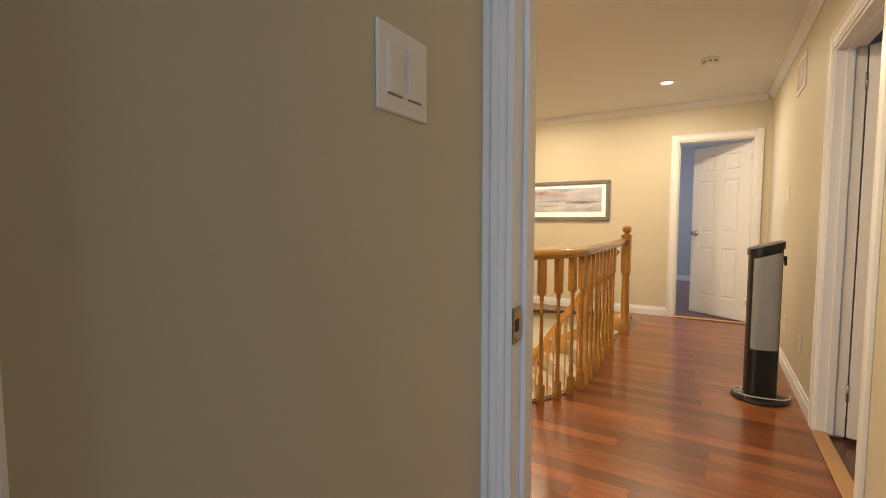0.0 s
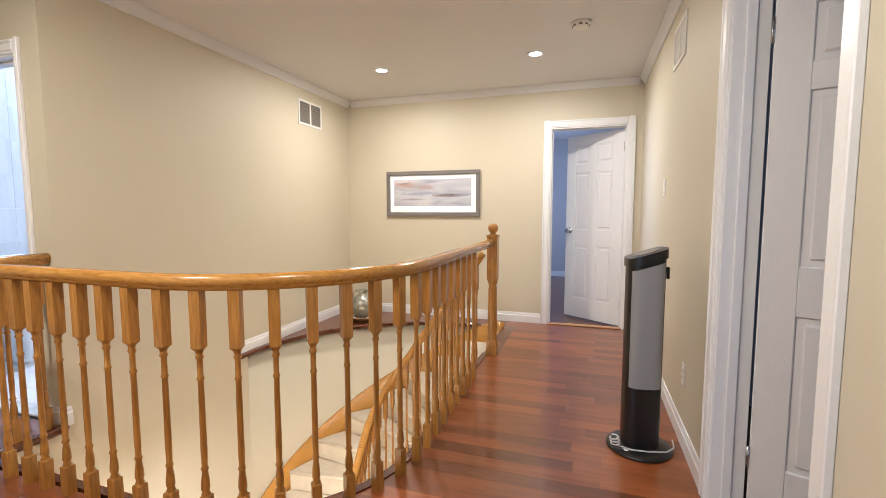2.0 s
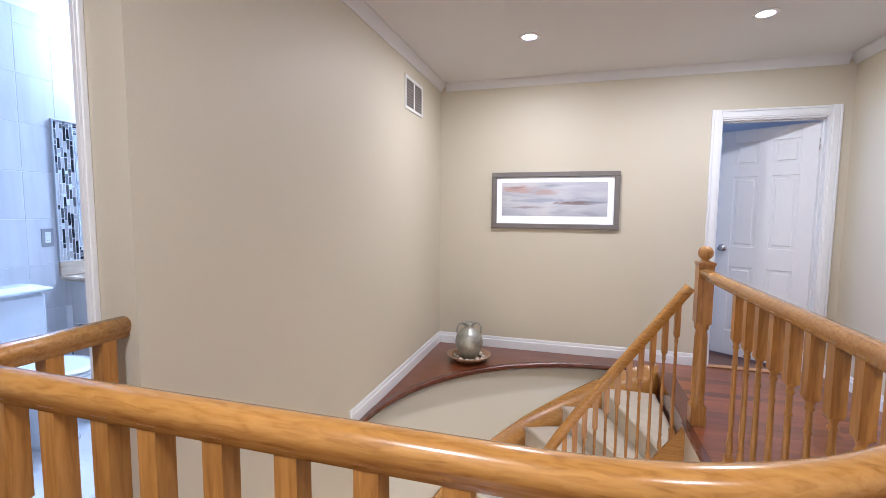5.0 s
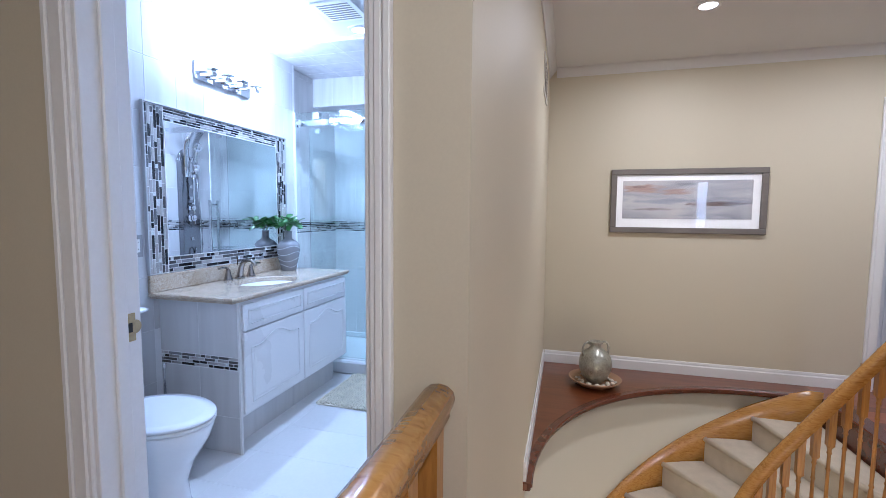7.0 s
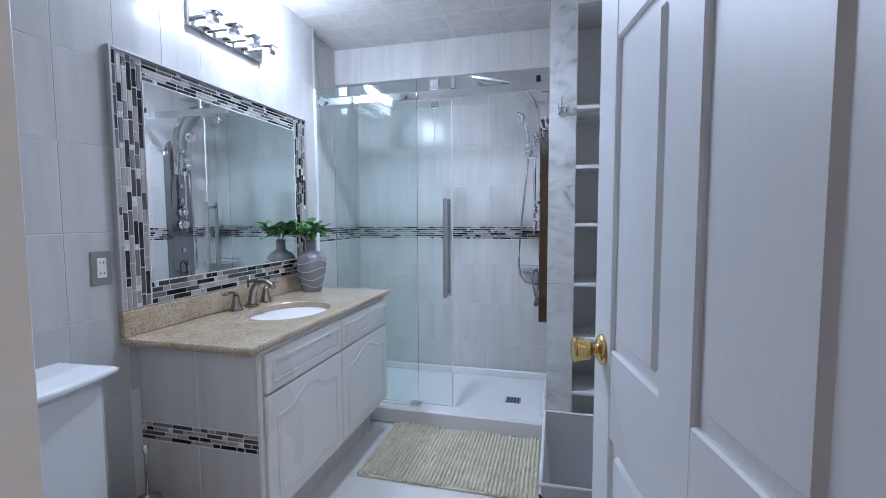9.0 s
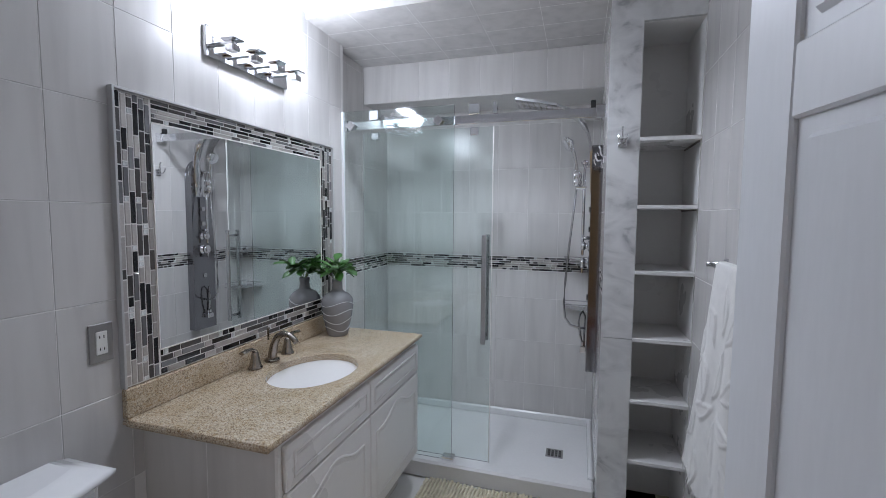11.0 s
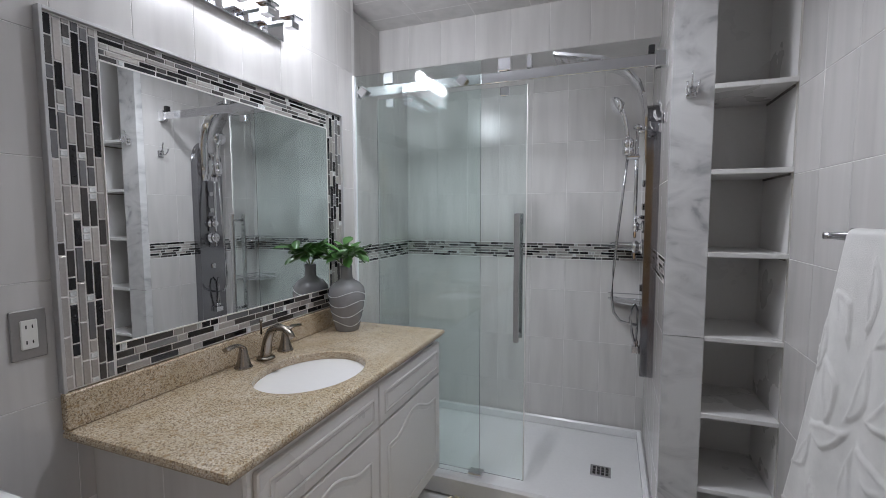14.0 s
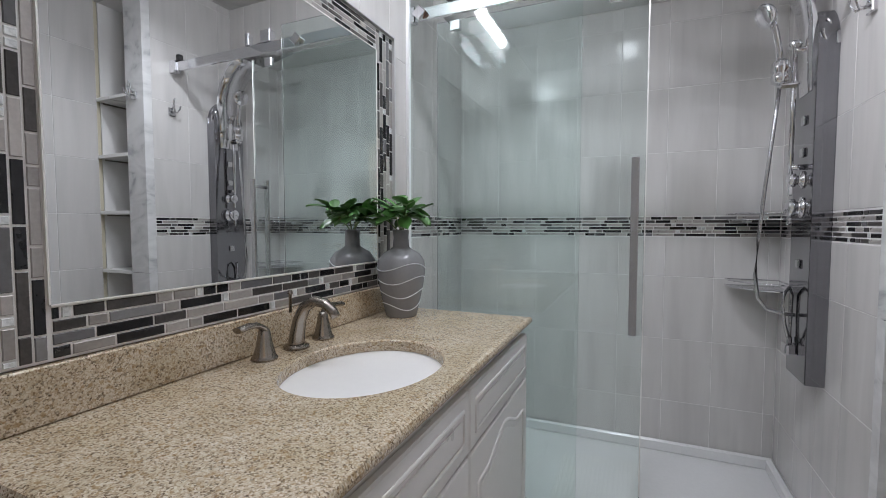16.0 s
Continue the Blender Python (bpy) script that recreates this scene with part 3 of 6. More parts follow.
def doorway(name, label, axis, a0, a1, y0, y1, top, faces, width=0.072, stop=None, left_width=None, right_width=None):
    """Jambs between the wall faces y0 and y1, with casings on the faces given as (face, way out)."""
    frame_ob = tagged(thing(name, label, "door frame"), kind="structure")
    t = 0.018
    for nm, lo, hi in (("jamb", a0, a0 + t), ("jamb", a1 - t, a1)):
        d = (lo, hi, y0 - 0.002, y1 + 0.002, 0, top) if axis == "x" else (y0 - 0.002, y1 + 0.002, lo, hi, 0, top)
        part(nm, boxes(d, bevel=0.002), TRIM, frame_ob)
    d = (a0 + t, a1 - t, y0 - 0.002, y1 + 0.002, top - t, top) if axis == "x" else (y0 - 0.002, y1 + 0.002, a0 + t, a1 - t, top - t, top)
    part("head_jamb", boxes(d, bevel=0.002), TRIM, frame_ob)
    if stop:
        for lo, hi in ((a0 + t, a0 + t + 0.011), (a1 - t - 0.011, a1 - t)):
            d = (lo, hi, stop, stop + 0.035, 0, top - t) if axis == "x" else (stop, stop + 0.035, lo, hi, 0, top - t)
            part("door_stop", boxes(d, bevel=0.003), TRIM, frame_ob)
        d = (a0 + t, a1 - t, stop, stop + 0.035, top - t - 0.011, top - t) if axis == "x" else (stop, stop + 0.035, a0 + t, a1 - t, top - t - 0.011, top - t)
        part("door_stop", boxes(d, bevel=0.003), TRIM, frame_ob)
    for face, out in faces:
        lw = left_width or width
        bm = bmesh.new()
        casing_leg(bm, axis, a0 + 0.006, face, out, -lw, 0, top + width)
        part("casing", bm, TRIM, frame_ob)
        bm = bmesh.new()
        casing_leg(bm, axis, a1 - 0.006, face, out, right_width or width, 0, top + width)
        part("casing", bm, TRIM, frame_ob)
        bm = bmesh.new()
        casing_head(bm, axis, a0 + 0.006, a1 - 0.006, face, out, top - 0.006, width)
        part("casing", bm, TRIM, frame_ob)
    return frame_ob


door_1 = doorway("door_frame_1", "white moulded door frame of the far bedroom", "x", 0.365, 1.115, YF, FY, 2.065, [(YF, -1)], stop=YF + 0.04)
door_2 = doorway("door_frame_2", "white moulded door frame of the side room", "y", 2.93, 3.765, XR, XR + 0.12, 2.055, [(XR, -1)], 0.075, stop=XR + 0.04)
door_3 = doorway("door_frame_3", "white moulded bathroom door frame with a strike plate", "x", BD0, BD1, YB, YB + 0.12, 2.055, [(YB, -1)], 0.07, stop=YB + 0.045, right_width=0.046)
door_4 = doorway("door_frame_4", "white moulded bedroom door frame with a brass strike plate", "x", ED0 - 0.018, ED1, YS - 0.12, YS, 2.055, [(YS, 1), (YS - 0.12, -1)], 0.07, stop=YS - 0.075, left_width=0.046)


def strike(parent, x, y, z, material, turn, lip=0.024):
    m = pose(x, y, z, 0, 0, turn)
    bm = bmesh.new()
    box(bm, 0, 0.003, -0.020, 0.016, -0.036, 0.036, 0.001)
    lathe(bm, [(lip, 0.0), (lip, 0.0028), (lip - 0.003, 0.0034)], 22, m=pose(0, 0.014, 0, 0, 90, 0))
    for z in (-0.028, 0.028):
        lathe(bm, [(0.005, 0.003), (0.005, 0.0042), (0.0001, 0.0046)], 12, m=pose(0, -0.004, z, 0, 90, 0))
    bmesh.ops.transform(bm, matrix=m, verts=bm.verts[:])
    plate = part("strike_plate", bm, material, parent, "worn brass strike plate")
    bm = boxes((0.0025, 0.0045, -0.012, 0.006, -0.012, 0.012))
    bmesh.ops.transform(bm, matrix=m, verts=bm.verts[:])
    part("latch_hole", bm, DARK, plate)


strike(door_4, ED0 + 0.0005, YS - 0.10, 0.955, AGED_BRASS, 0)
strike(door_3, BD0 + 0.0185, YB + 0.088, 0.993, AGED_BRASS, 0, 0.018)


# six-panel doors
def panel_door(name, label, width, m, knob_material, knob_side=1, height=2.03):
    """Hinged at its origin, leaf along +x."""
    d = thing(name, label, "door", m)
    t = 0.0175
    st, mid = 0.115, 0.105
    rails = [(0.012, 0.235), (0.82, 1.005), (1.62, 1.72), (height - 0.115, height)]
    bm = bmesh.new()
    box(bm, 0.0, width, -t + 0.0095, t - 0.0095, 0.012, height)
    part("core", bm, DOOR, d)
    bm = bmesh.new()
    for x0, x1 in ((0.0, st), ((width - mid) / 2, (width + mid) / 2), (width - st, width)):
        box(bm, x0, x1, -t, t, 0.012, height, 0.004)
    for z0, z1 in rails:
        box(bm, st - 0.003, width - st + 0.003, -t + 0.0006, t - 0.0006, z0, z1, 0.004)
    part("stiles_and_rails", bm, DOOR, d)
    for x0, x1 in ((st, (width - mid) / 2), ((width + mid) / 2, width - st)):
        for (_, z0), (z1, _) in zip(rails, rails[1:]):
            bm = bmesh.new()
            box(bm, x0 + 0.022, x1 - 0.022, -t + 0.0015, t - 0.0015, z0 + 0.022, z1 - 0.022, 0.0085, 1)
            part("panel", bm, DOOR, d)
    kx, kz = width - 0.062, 0.990
    for s in (-1, 1):
        bm = bmesh.new()
        lathe(bm, [(0.033, 0.0), (0.033, 0.004), (0.028, 0.009), (0.013, 0.012), (0.0115, 0.022), (0.017, 0.026), (0.0215, 0.030), (0.0235, 0.042), (0.0265, 0.056), (0.0265, 0.061), (0.023, 0.064), (0.0001, 0.063)], 24, m=pose(kx, s * t, kz, -90 * s, 0, 0))
        part("knob", bm, knob_material, d, "polished metal door knob")
    for z in (0.25, 1.85):
        bm = bmesh.new()
        lathe(bm, [(0.006, -0.045), (0.006, 0.045)], 10, (-0.004, -t - 0.003 if knob_side < 0 else t + 0.003, z))
        box(bm, 0.0, 0.003, -t, t, z - 0.044, z + 0.044)
        part("hinge", bm, STEEL, d)
    return d


panel_door("far_bedroom_door", "white six-panel door standing half open", 0.70, pose(1.096, 6.655, 0, 0, 0, 144.3), STEEL)
panel_door("side_room_door", "white six-panel door standing open into the side room", 0.79, pose(1.376, 3.729, 0, 0, 0, -22), STEEL, -1)
panel_door("bathroom_door", "white six-panel bathroom door standing wide open", 0.79, pose(-2.237, 3.546, 0, 0, 0, 100.7), BRASS)

setting("closet_trim", boxes((0.345, 0.363, 0.655, 0.762, 0.0, 2.1), bevel=0.004), TRIM, "white painted trim on the entry wall", "trim")

# thresholds
tagged(part("threshold", boxes((0.375, 1.105, YF - 0.02, YF + 0.05, 0.002, 0.012), bevel=0.004), THRESH), "light oak threshold strip in the far doorway", "threshold", kind="structure")
tagged(part("threshold", boxes((XR - 0.02, XR + 0.05, 2.95, 3.745, 0.002, 0.012), bevel=0.004), THRESH), "light oak threshold strip in the side doorway", "threshold", kind="structure")
tagged(part("threshold", boxes((BD0 + 0.02, BD1 - 0.02, YB + 0.01, YB + 0.12, 0.002, 0.014), bevel=0.004), MARBLE), "white marble threshold in the bathroom doorway", "threshold", kind="structure")

# ---- balustrade ----
BAL = [(-0.03, 0.0190, 1), (0.122, 0.0190, 1), (0.126, 0.012, 0), (0.132, 0.0165, 0), (0.139, 0.012, 0), (0.155, 0.0165, 0), (0.185, 0.0150, 0), (0.222, 0.0105, 0), (0.232, 0.015, 0), (0.242, 0.0105, 0), (0.30, 0.0122, 0), (0.575, 0.0105, 0), (0.583, 0.0145, 0), (0.592, 0.0105, 0), (0.655, 0.0105, 0), (0.664, 0.0155, 0), (0.674, 0.0115, 0), (0.688, 0.0145, 0), (0.700, 0.0200, 1), (0.940, 0.0205, 1)]


def turned(bm, sections, n=12, height=None, turn=0.0):
    rings = []
    for z, r, square in sections:
        ring = []
        for k in range(n):
            a = 2 * math.pi * (k + 0.5) / n
            c, s = math.cos(a), math.sin(a)
            f = r / max(abs(c), abs(s)) if square else r
            ring.append(bm.verts.new((f * c, f * s, z)))
        rings.append(ring)
    for (a, sa), (b, sb) in zip(zip(rings, sections), zip(rings[1:], sections[1:])):
        for k in range(n):
            f = bm.faces.new((a[k], a[(k + 1) % n], b[(k + 1) % n], b[k]))
            f.smooth = not (sa[2] and sb[2])
    bm.faces.new(rings[0][::-1]), bm.faces.new(rings[-1])
    return bm


baluster_mesh = mesh_of("baluster", turned(bmesh.new(), BAL), OAK)
RAIL = [(-0.031, 0.006), (-0.028, 0.020), (-0.016, 0.030), (0.0, 0.033), (0.016, 0.030), (0.028, 0.020), (0.031, 0.006), (0.026, -0.010), (0.020, -0.018), (0.022, -0.027), (-0.022, -0.027), (-0.020, -0.018), (-0.026, -0.010)]
RZ = 0.943
balustrade = thing("balustrade", "curved honey-oak balustrade with turned balusters round the stairwell", "balustrade", pose(0, 0, 0))
rail_path = [(RX, YB - 0.001), (RX, 3.06)] + arc(RX + 0.06, 3.06, 0.06, 180, 270, 5)[1:] + [(x, AY - AR) for x in (-1.7, -1.45, -1.2, -1.0)] + arc(AX, AY, AR, -90, 0, 22) + [(0.0, y) for y in (4.0, 4.3, 4.6, 4.9, 5.15, 5.36)]
bm = bmesh.new()
sweep(bm, [(x, y, RZ) for x, y in rail_path], RAIL)
part("handrail", bm, OAK_RAIL, balustrade, "glossy rounded oak handrail")
# balusters at even steps along the rail
fine = []
for (x0, y0), (x1, y1) in zip(rail_path, rail_path[1:]):
    steps = max(1, int(math.hypot(x1 - x0, y1 - y0) / 0.005))
    fine += [(x0 + (x1 - x0) * k / steps, y0 + (y1 - y0) * k / steps) for k in range(steps)]
# distances along the rail: close at the corner, then even steps
STATIONS = [0.06, 0.20, 0.32, 0.46, 0.59, 0.725, 0.862, 0.97, 1.11, 1.25, 1.39, 1.527, 1.685, 1.84, 1.98, 2.115]
STATIONS += [2.248 + 0.136 * k for k in range(13)]
run, nth = 0.0, 0
for p, q in zip(fine, fine[1:]):
    run += math.hypot(q[0] - p[0], q[1] - p[1])
    if nth < len(STATIONS) and run >= STATIONS[nth]:
        b = part("baluster", baluster_mesh, None, balustrade)
        b.location = (q[0], q[1], 0.0)
        b.rotation_euler = (0, 0, math.atan2(q[1] - p[1], q[0] - p[0]))
        nth += 1
NEWEL = [(-0.20, 0.042, 1), (0.13, 0.042, 1), (0.15, 0.034, 0), (0.165, 0.041, 0), (0.18, 0.034, 0), (0.22, 0.040, 0), (0.56, 0.036, 0), (0.60, 0.031, 0), (0.615, 0.040, 0), (0.63, 0.040, 0), (0.65, 0.042, 1), (0.995, 0.042, 1), (1.005, 0.047, 1), (1.018, 0.047, 1), (1.024, 0.026, 0), (1.034, 0.020, 0), (1.042, 0.031, 0), (1.060, 0.041, 0), (1.078, 0.043, 0), (1.096, 0.037, 0), (1.108, 0.024, 0), (1.114, 0.004, 0)]
newel = part("newel_post", turned(bmesh.new(), NEWEL, 20), OAK, balustrade, "oak newel post with a ball finial")
newel.location = (0.01, 5.40, -0.010)

# ---- stairs ----
stairs = thing("stairs", "curved stairs with cream carpet and oak stringers", "stairs")
RISE, FIRST, TURNING = 0.182, 92.0, 12.0


def polar(r, a):
    return (CX + r * math.cos(radians(a)), CY + r * math.sin(radians(a)))


def outer_at(s, r):
    """Where the nosing of step s meets the curved wall."""
    if s <= 1:
        x1, y1 = polar(r, FIRST)
        return (-EDGE - 0.005 + (x1 + EDGE + 0.005) * s, CY + r)
    return polar(r, FIRST + TURNING * (s - 1))


def inner_at(s, inset_=0.0):
    """Where it meets the open side: straight at first, then a tight bend."""
    y = CY + CI
    if s <= 5:
        return (-EDGE - 0.005 - 0.13 * s, y + inset_)
    a = min(180.0, 90 + (s - 5) * 22.5)
    r = 0.33 + inset_
    x, y = -0.70 + r * math.cos(radians(a)), 5.05 + r * math.sin(radians(a))
    return (x, y - 0.14 * max(0.0, s - 9))


N_STEPS = 12
for k in range(1, N_STEPS + 1):
    z = -RISE * k
    outer = CR - 0.03
    pts = [outer_at(k - 1 + 0.02, outer), outer_at(k - 0.5, outer), outer_at(k, outer), inner_at(k, 0.012), inner_at(k - 0.5, 0.012), inner_at(k - 1 + 0.02, 0.012)]
    bm = bmesh.new()
    prism(bm, pts, z - RISE - 0.02, z)
    bmesh.ops.recalc_face_normals(bm, faces=bm.faces[:])
    top_edges = [e for e in bm.edges if all(abs(v.co.z - z) < 1e-5 for v in e.verts)]
    bmesh.ops.bevel(bm, geom=top_edges, offset=0.014, segments=3, affect="EDGES", profile=0.5)
    # rounded carpet nosing past the riser
    p, q = Vector((*outer_at(k, outer), z - 0.017)), Vector((*inner_at(k, 0.012), z - 0.017))
    sweep(bm, [p, q], circle(0.018, 10))
    part("carpeted_step", bm, CARPET, stairs)


def stair_line(side, z_up, s0, s1, n):
    pts = []
    for j in range(n + 1):
        s = s0 + (s1 - s0) * j / n
        xy = outer_at(s, CR - 0.016) if side == "outer" else inner_at(s)
        pts.append((*xy, -RISE * s + z_up))
    return pts


bm = bmesh.new()
sweep(bm, [(-EDGE, CY + CR - 0.016, 0.045), (-0.14, CY + CR - 0.016, 0.045), (-0.28, CY + CR - 0.016, 0.0)] + stair_line("outer", 0.085, 1.0, 12.5, 44), [(-0.012, -0.36), (0.012, -0.36), (0.012, 0.0), (-0.012, 0.0)], smooth=True)
part("outer_stringer", bm, OAK_RAIL, stairs, "curved oak skirting stringer along the wall")
bm = bmesh.new()
sweep(bm, stair_line("inner", -0.015, 0.0, 12.0, 40), [(-0.012, -0.42), (0.016, -0.42), (0.016, 0.0), (-0.012, 0.0)], smooth=True)
part("inner_stringer", bm, OAK_RAIL, stairs, "curved oak stringer on the open side")
part("landing_nosing", boxes((-EDGE - 0.012, 0.06, CY + CI, CY + CR - 0.03, -0.03, 0.006), bevel=0.006), CHERRY_EDGE, stairs)
stair_rail = thing("stair_rail", "oak stair handrail with turned balusters following the curve down", "stair rail")
bm = bmesh.new()
sweep(bm, stair_line("inner", 0.872, 0.1, 12.0, 48), RAIL)
part("handrail", bm, OAK_RAIL, stair_rail)
for j in range(23):
    s = 0.55 + 0.5 * j
    x, y = inner_at(s)
    low, top = -RISE * (math.floor(s) + 1), -RISE * s + 0.86
    b = part("baluster", baluster_mesh, None, stair_rail)
    b.location, b.scale = (x, y + 0.012, low), (0.82, 0.82, (top - low) / 0.905)

# ---- things in the hall ----


def downlight(x, y, z, bulb):
    d = thing("recessed_downlight", "round white recessed ceiling downlight, lit", "ceiling light", pose(x, y, z), "recessed lights")
    bm = bmesh.new()
    lathe(bm, [(0.048, -0.002), (0.050, -0.006), (0.070, -0.006), (0.075, -0.002), (0.075, 0.0)], 28)
    part("trim_ring", bm, TRIM, d)
    bm = bmesh.new()
    lathe(bm, [(0.0001, -0.0045), (0.049, -0.0045)], 24)
    part("lens", bm, bulb, d, "glowing lamp lens")


# includes the two added, unseen fittings of the south hall
for x, y in DOWNLIGHTS_AND_FILL:
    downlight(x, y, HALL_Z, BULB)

smoke = thing("smoke_detector", "round white smoke detector on the ceiling", "smoke detector", pose(0.672, 5.094, HALL_Z))
bm = bmesh.new()
lathe(bm, [(0.04, -0.038), (0.052, -0.034), (0.058, -0.012), (0.066, -0.01), (0.066, 0.0)], 24)
part("body", bm, PLASTIC, smoke)
for k in range(8):
    bm = boxes((0.046, 0.0575, -0.012, 0.012, -0.03, -0.02))
    bmesh.ops.transform(bm, matrix=pose(0, 0, 0, 0, 0, 45 * k), verts=bm.verts[:])
    part("slot", bm, VENT_GREY, smoke)


def wall_vent(label, m, w, h, fins, dark):
    """In its own plane: x along the wall, y out of it, z up; origin at the centre."""
    v = thing("wall_vent", label, "vent grille", m)
    b = 0.022
    bm = boxes((-w / 2, w / 2, 0, 0.008, h / 2 - b, h / 2), (-w / 2, w / 2, 0, 0.008, -h / 2, -h / 2 + b), (-w / 2, -w / 2 + b, 0, 0.0078, -h / 2 + b, h / 2 - b), (w / 2 - b, w / 2, 0, 0.0078, -h / 2 + b, h / 2 - b), (-0.012, 0.012, 0, 0.0076, -h / 2 + b, h / 2 - b))
    part("frame", bm, PLASTIC, v)
    part("backing", boxes((-w / 2 + b, w / 2 - b, 0.0005, 0.002, -h / 2 + b, h / 2 - b)), dark, v)
    for s in (-1, 1):
        x0, x1 = sorted((s * 0.012, s * (w / 2 - b)))
        for k in range(fins):
            z = -h / 2 + b + (h - 2 * b) * (k + 0.5) / fins
            bm = boxes((x0, x1, -0.004, 0.004, -0.001, 0.001))
            bmesh.ops.transform(bm, matrix=Matrix.Translation((0, 0.005, z)) @ pose(0, 0, 0, 40, 0, 0), verts=bm.verts[:])
            part("slat", bm, dark, v)


wall_vent("white framed return-air grille with dark louvres", pose(XL, 5.81, 2.20, 0, 0, -90), 0.40, 0.25, 9, VENT_GREY)
wall_vent("white louvred supply-air grille high on the wall", pose(XR, 4.80, 2.20, 0, 0, 90), 0.36, 0.24, 9, PLASTIC)


def outlet(name, label, m, kind="outlet", gangs=1, plate=None):
    o = thing(name, label, "light switch" if kind == "switch" else "power outlet", m)
    w = 0.07 + 0.046 * (gangs - 1)
    part("cover_plate", boxes((-w / 2, w / 2, 0, 0.005, -0.0575, 0.0575), bevel=0.002), plate or PLASTIC, o)
    for g in range(gangs):
        x = (g - (gangs - 1) / 2) * 0.046
        if kind == "switch":
            part("rocker_frame", boxes((x - 0.0175, x + 0.0175, 0.004, 0.0062, -0.034, 0.034), bevel=0.001), PLASTIC, o)
            bm = boxes((x - 0.0155, x + 0.0155, 0.002, 0.0085, -0.032, 0.032), bevel=0.0015)
            part("rocker", bm, PLASTIC, o)
            part("gap", boxes((x - 0.0165, x + 0.0165, 0.0055, 0.0066, -0.0345, -0.0325)), VENT_GREY, o)
        else:
            part("socket_face", boxes((x - 0.0165, x + 0.0165, 0.004, 0.0072, -0.034, 0.034), bevel=0.002), PLASTIC, o)
            for s in (-1, 1):
                for dx in (-0.006, 0.006):
                    part("slot", boxes((x + dx - 0.0012, x + dx + 0.0012, 0.0068, 0.0078, s * 0.018 - 0.004, s * 0.018 + 0.004)), DARK, o)
    return o


RIGHT_FACE, LEFT_FACE = 90, -90
outlet("light_switch", "white single light switch beside the far doorway", pose(XR, 5.165, 1.365, 0, 0, RIGHT_FACE), "switch")
outlet("power_outlet", "white double power outlet low on the wall", pose(XR, 4.31, 0.355, 0, 0, RIGHT_FACE))
outlet("power_outlet", "white power outlet low on the wall", pose(XR, 4.99, 0.36, 0, 0, RIGHT_FACE))
outlet("light_switch", "white double rocker switch beside the bedroom doorway", pose(0.345, 1.188, 1.362, 0, 0, LEFT_FACE), "switch", 2)

# framed print
picture = thing("framed_picture", "abstract seascape print in a weathered grey frame, white mount", "picture", pose(-0.935, YF, 1.404))
w, h, b = 1.118 / 2, 0.512 / 2, 0.045
for nm, d in (("frame_rail", (-w, w, -0.03, 0, h - b, h)), ("frame_rail", (-w, w, -0.03, 0, -h, -h + b)), ("frame_stile", (-w, -w + b, -0.0295, 0, -h + b, h - b)), ("frame_stile", (w - b, w, -0.0295, 0, -h + b, h - b))):
    part(nm, boxes(d, bevel=0.004), FRAME_GREY, picture)
part("mount", boxes((-w + b, w - b, -0.012, -0.006, -h + b, h - b)), PAPER, picture, "white mount board")
part("print", boxes((-w + 0.092, w - 0.098, -0.0145, -0.011, -h + 0.115, h - 0.092)), ART, picture, "soft grey and rust abstract landscape")
pane = part("glazing", boxes((-w + b, w - b, -0.020, -0.018, -h + b, h - b)), glass_mat("picture_glass", (1, 1, 1)), picture)
pane.visible_shadow = False

# urn on a bowl of pebbles
bowl = thing("wooden_bowl", "shallow tan wooden bowl with pebbles on the ledge", "bowl", pose(-1.60, 6.12, 0.0))
bm = bmesh.new()
lathe(bm, [(0.10, 0.0), (0.13, 0.012), (0.185, 0.05), (0.193, 0.06), (0.185, 0.062), (0.14, 0.026), (0.0001, 0.02)], 36)
part("body", bm, BOWL, bowl)
rnd = random.Random(5)
for k in range(34):
    a, r = rnd.uniform(0, 6.28), rnd.uniform(0.10, 0.150)
    bm = bmesh.new()
    bmesh.ops.create_icosphere(bm, subdivisions=2, radius=0.013, matrix=Matrix.Translation((r * math.cos(a), r * math.sin(a), 0.038)) @ Matrix.Diagonal((rnd.uniform(0.8, 1.5), rnd.uniform(0.8, 1.3), rnd.uniform(0.6, 0.9), 1)))
    for f in bm.faces:
        f.smooth = True
    part("pebble", bm, PEBBLE, bowl)
urn = thing("silver_urn", "mottled silver two-handled pottery urn standing in the bowl", "urn", pose(-1.60, 6.12, 0.0205, 0, 0, 25))
bm = bmesh.new()
lathe(bm, [(0.050, 0.0), (0.058, 0.008), (0.092, 0.05), (0.116, 0.105), (0.121, 0.15), (0.112, 0.198), (0.084, 0.238), (0.052, 0.262), (0.038, 0.28), (0.040, 0.30), (0.050, 0.315), (0.044, 0.318), (0.034, 0.30)], 32)
part("body", bm, URN, urn)
for s in (-1, 1):
    bm = bmesh.new()
    sweep(bm, [(s * 0.040, 0, 0.298), (s * 0.066, 0, 0.312), (s * 0.090, 0, 0.302), (s * 0.104, 0, 0.275), (s * 0.106, 0, 0.240), (s * 0.100, 0, 0.212)], circle(0.0085, 8), up=Vector((0, 1, 0)))
    part("handle", bm, URN, urn)

# tower air purifier
tower = thing("air_purifier", "tall slim black and silver tower air purifier on a round base", "air purifier", pose(1.03, 4.16, 0, 0, 0, 10))
bm = bmesh.new()
lathe(bm, [(0.152, 0.0), (0.158, 0.006), (0.155, 0.014), (0.10, 0.028), (0.0001, 0.032)], 40)
part("base", bm, BLACK, tower, "round black base")


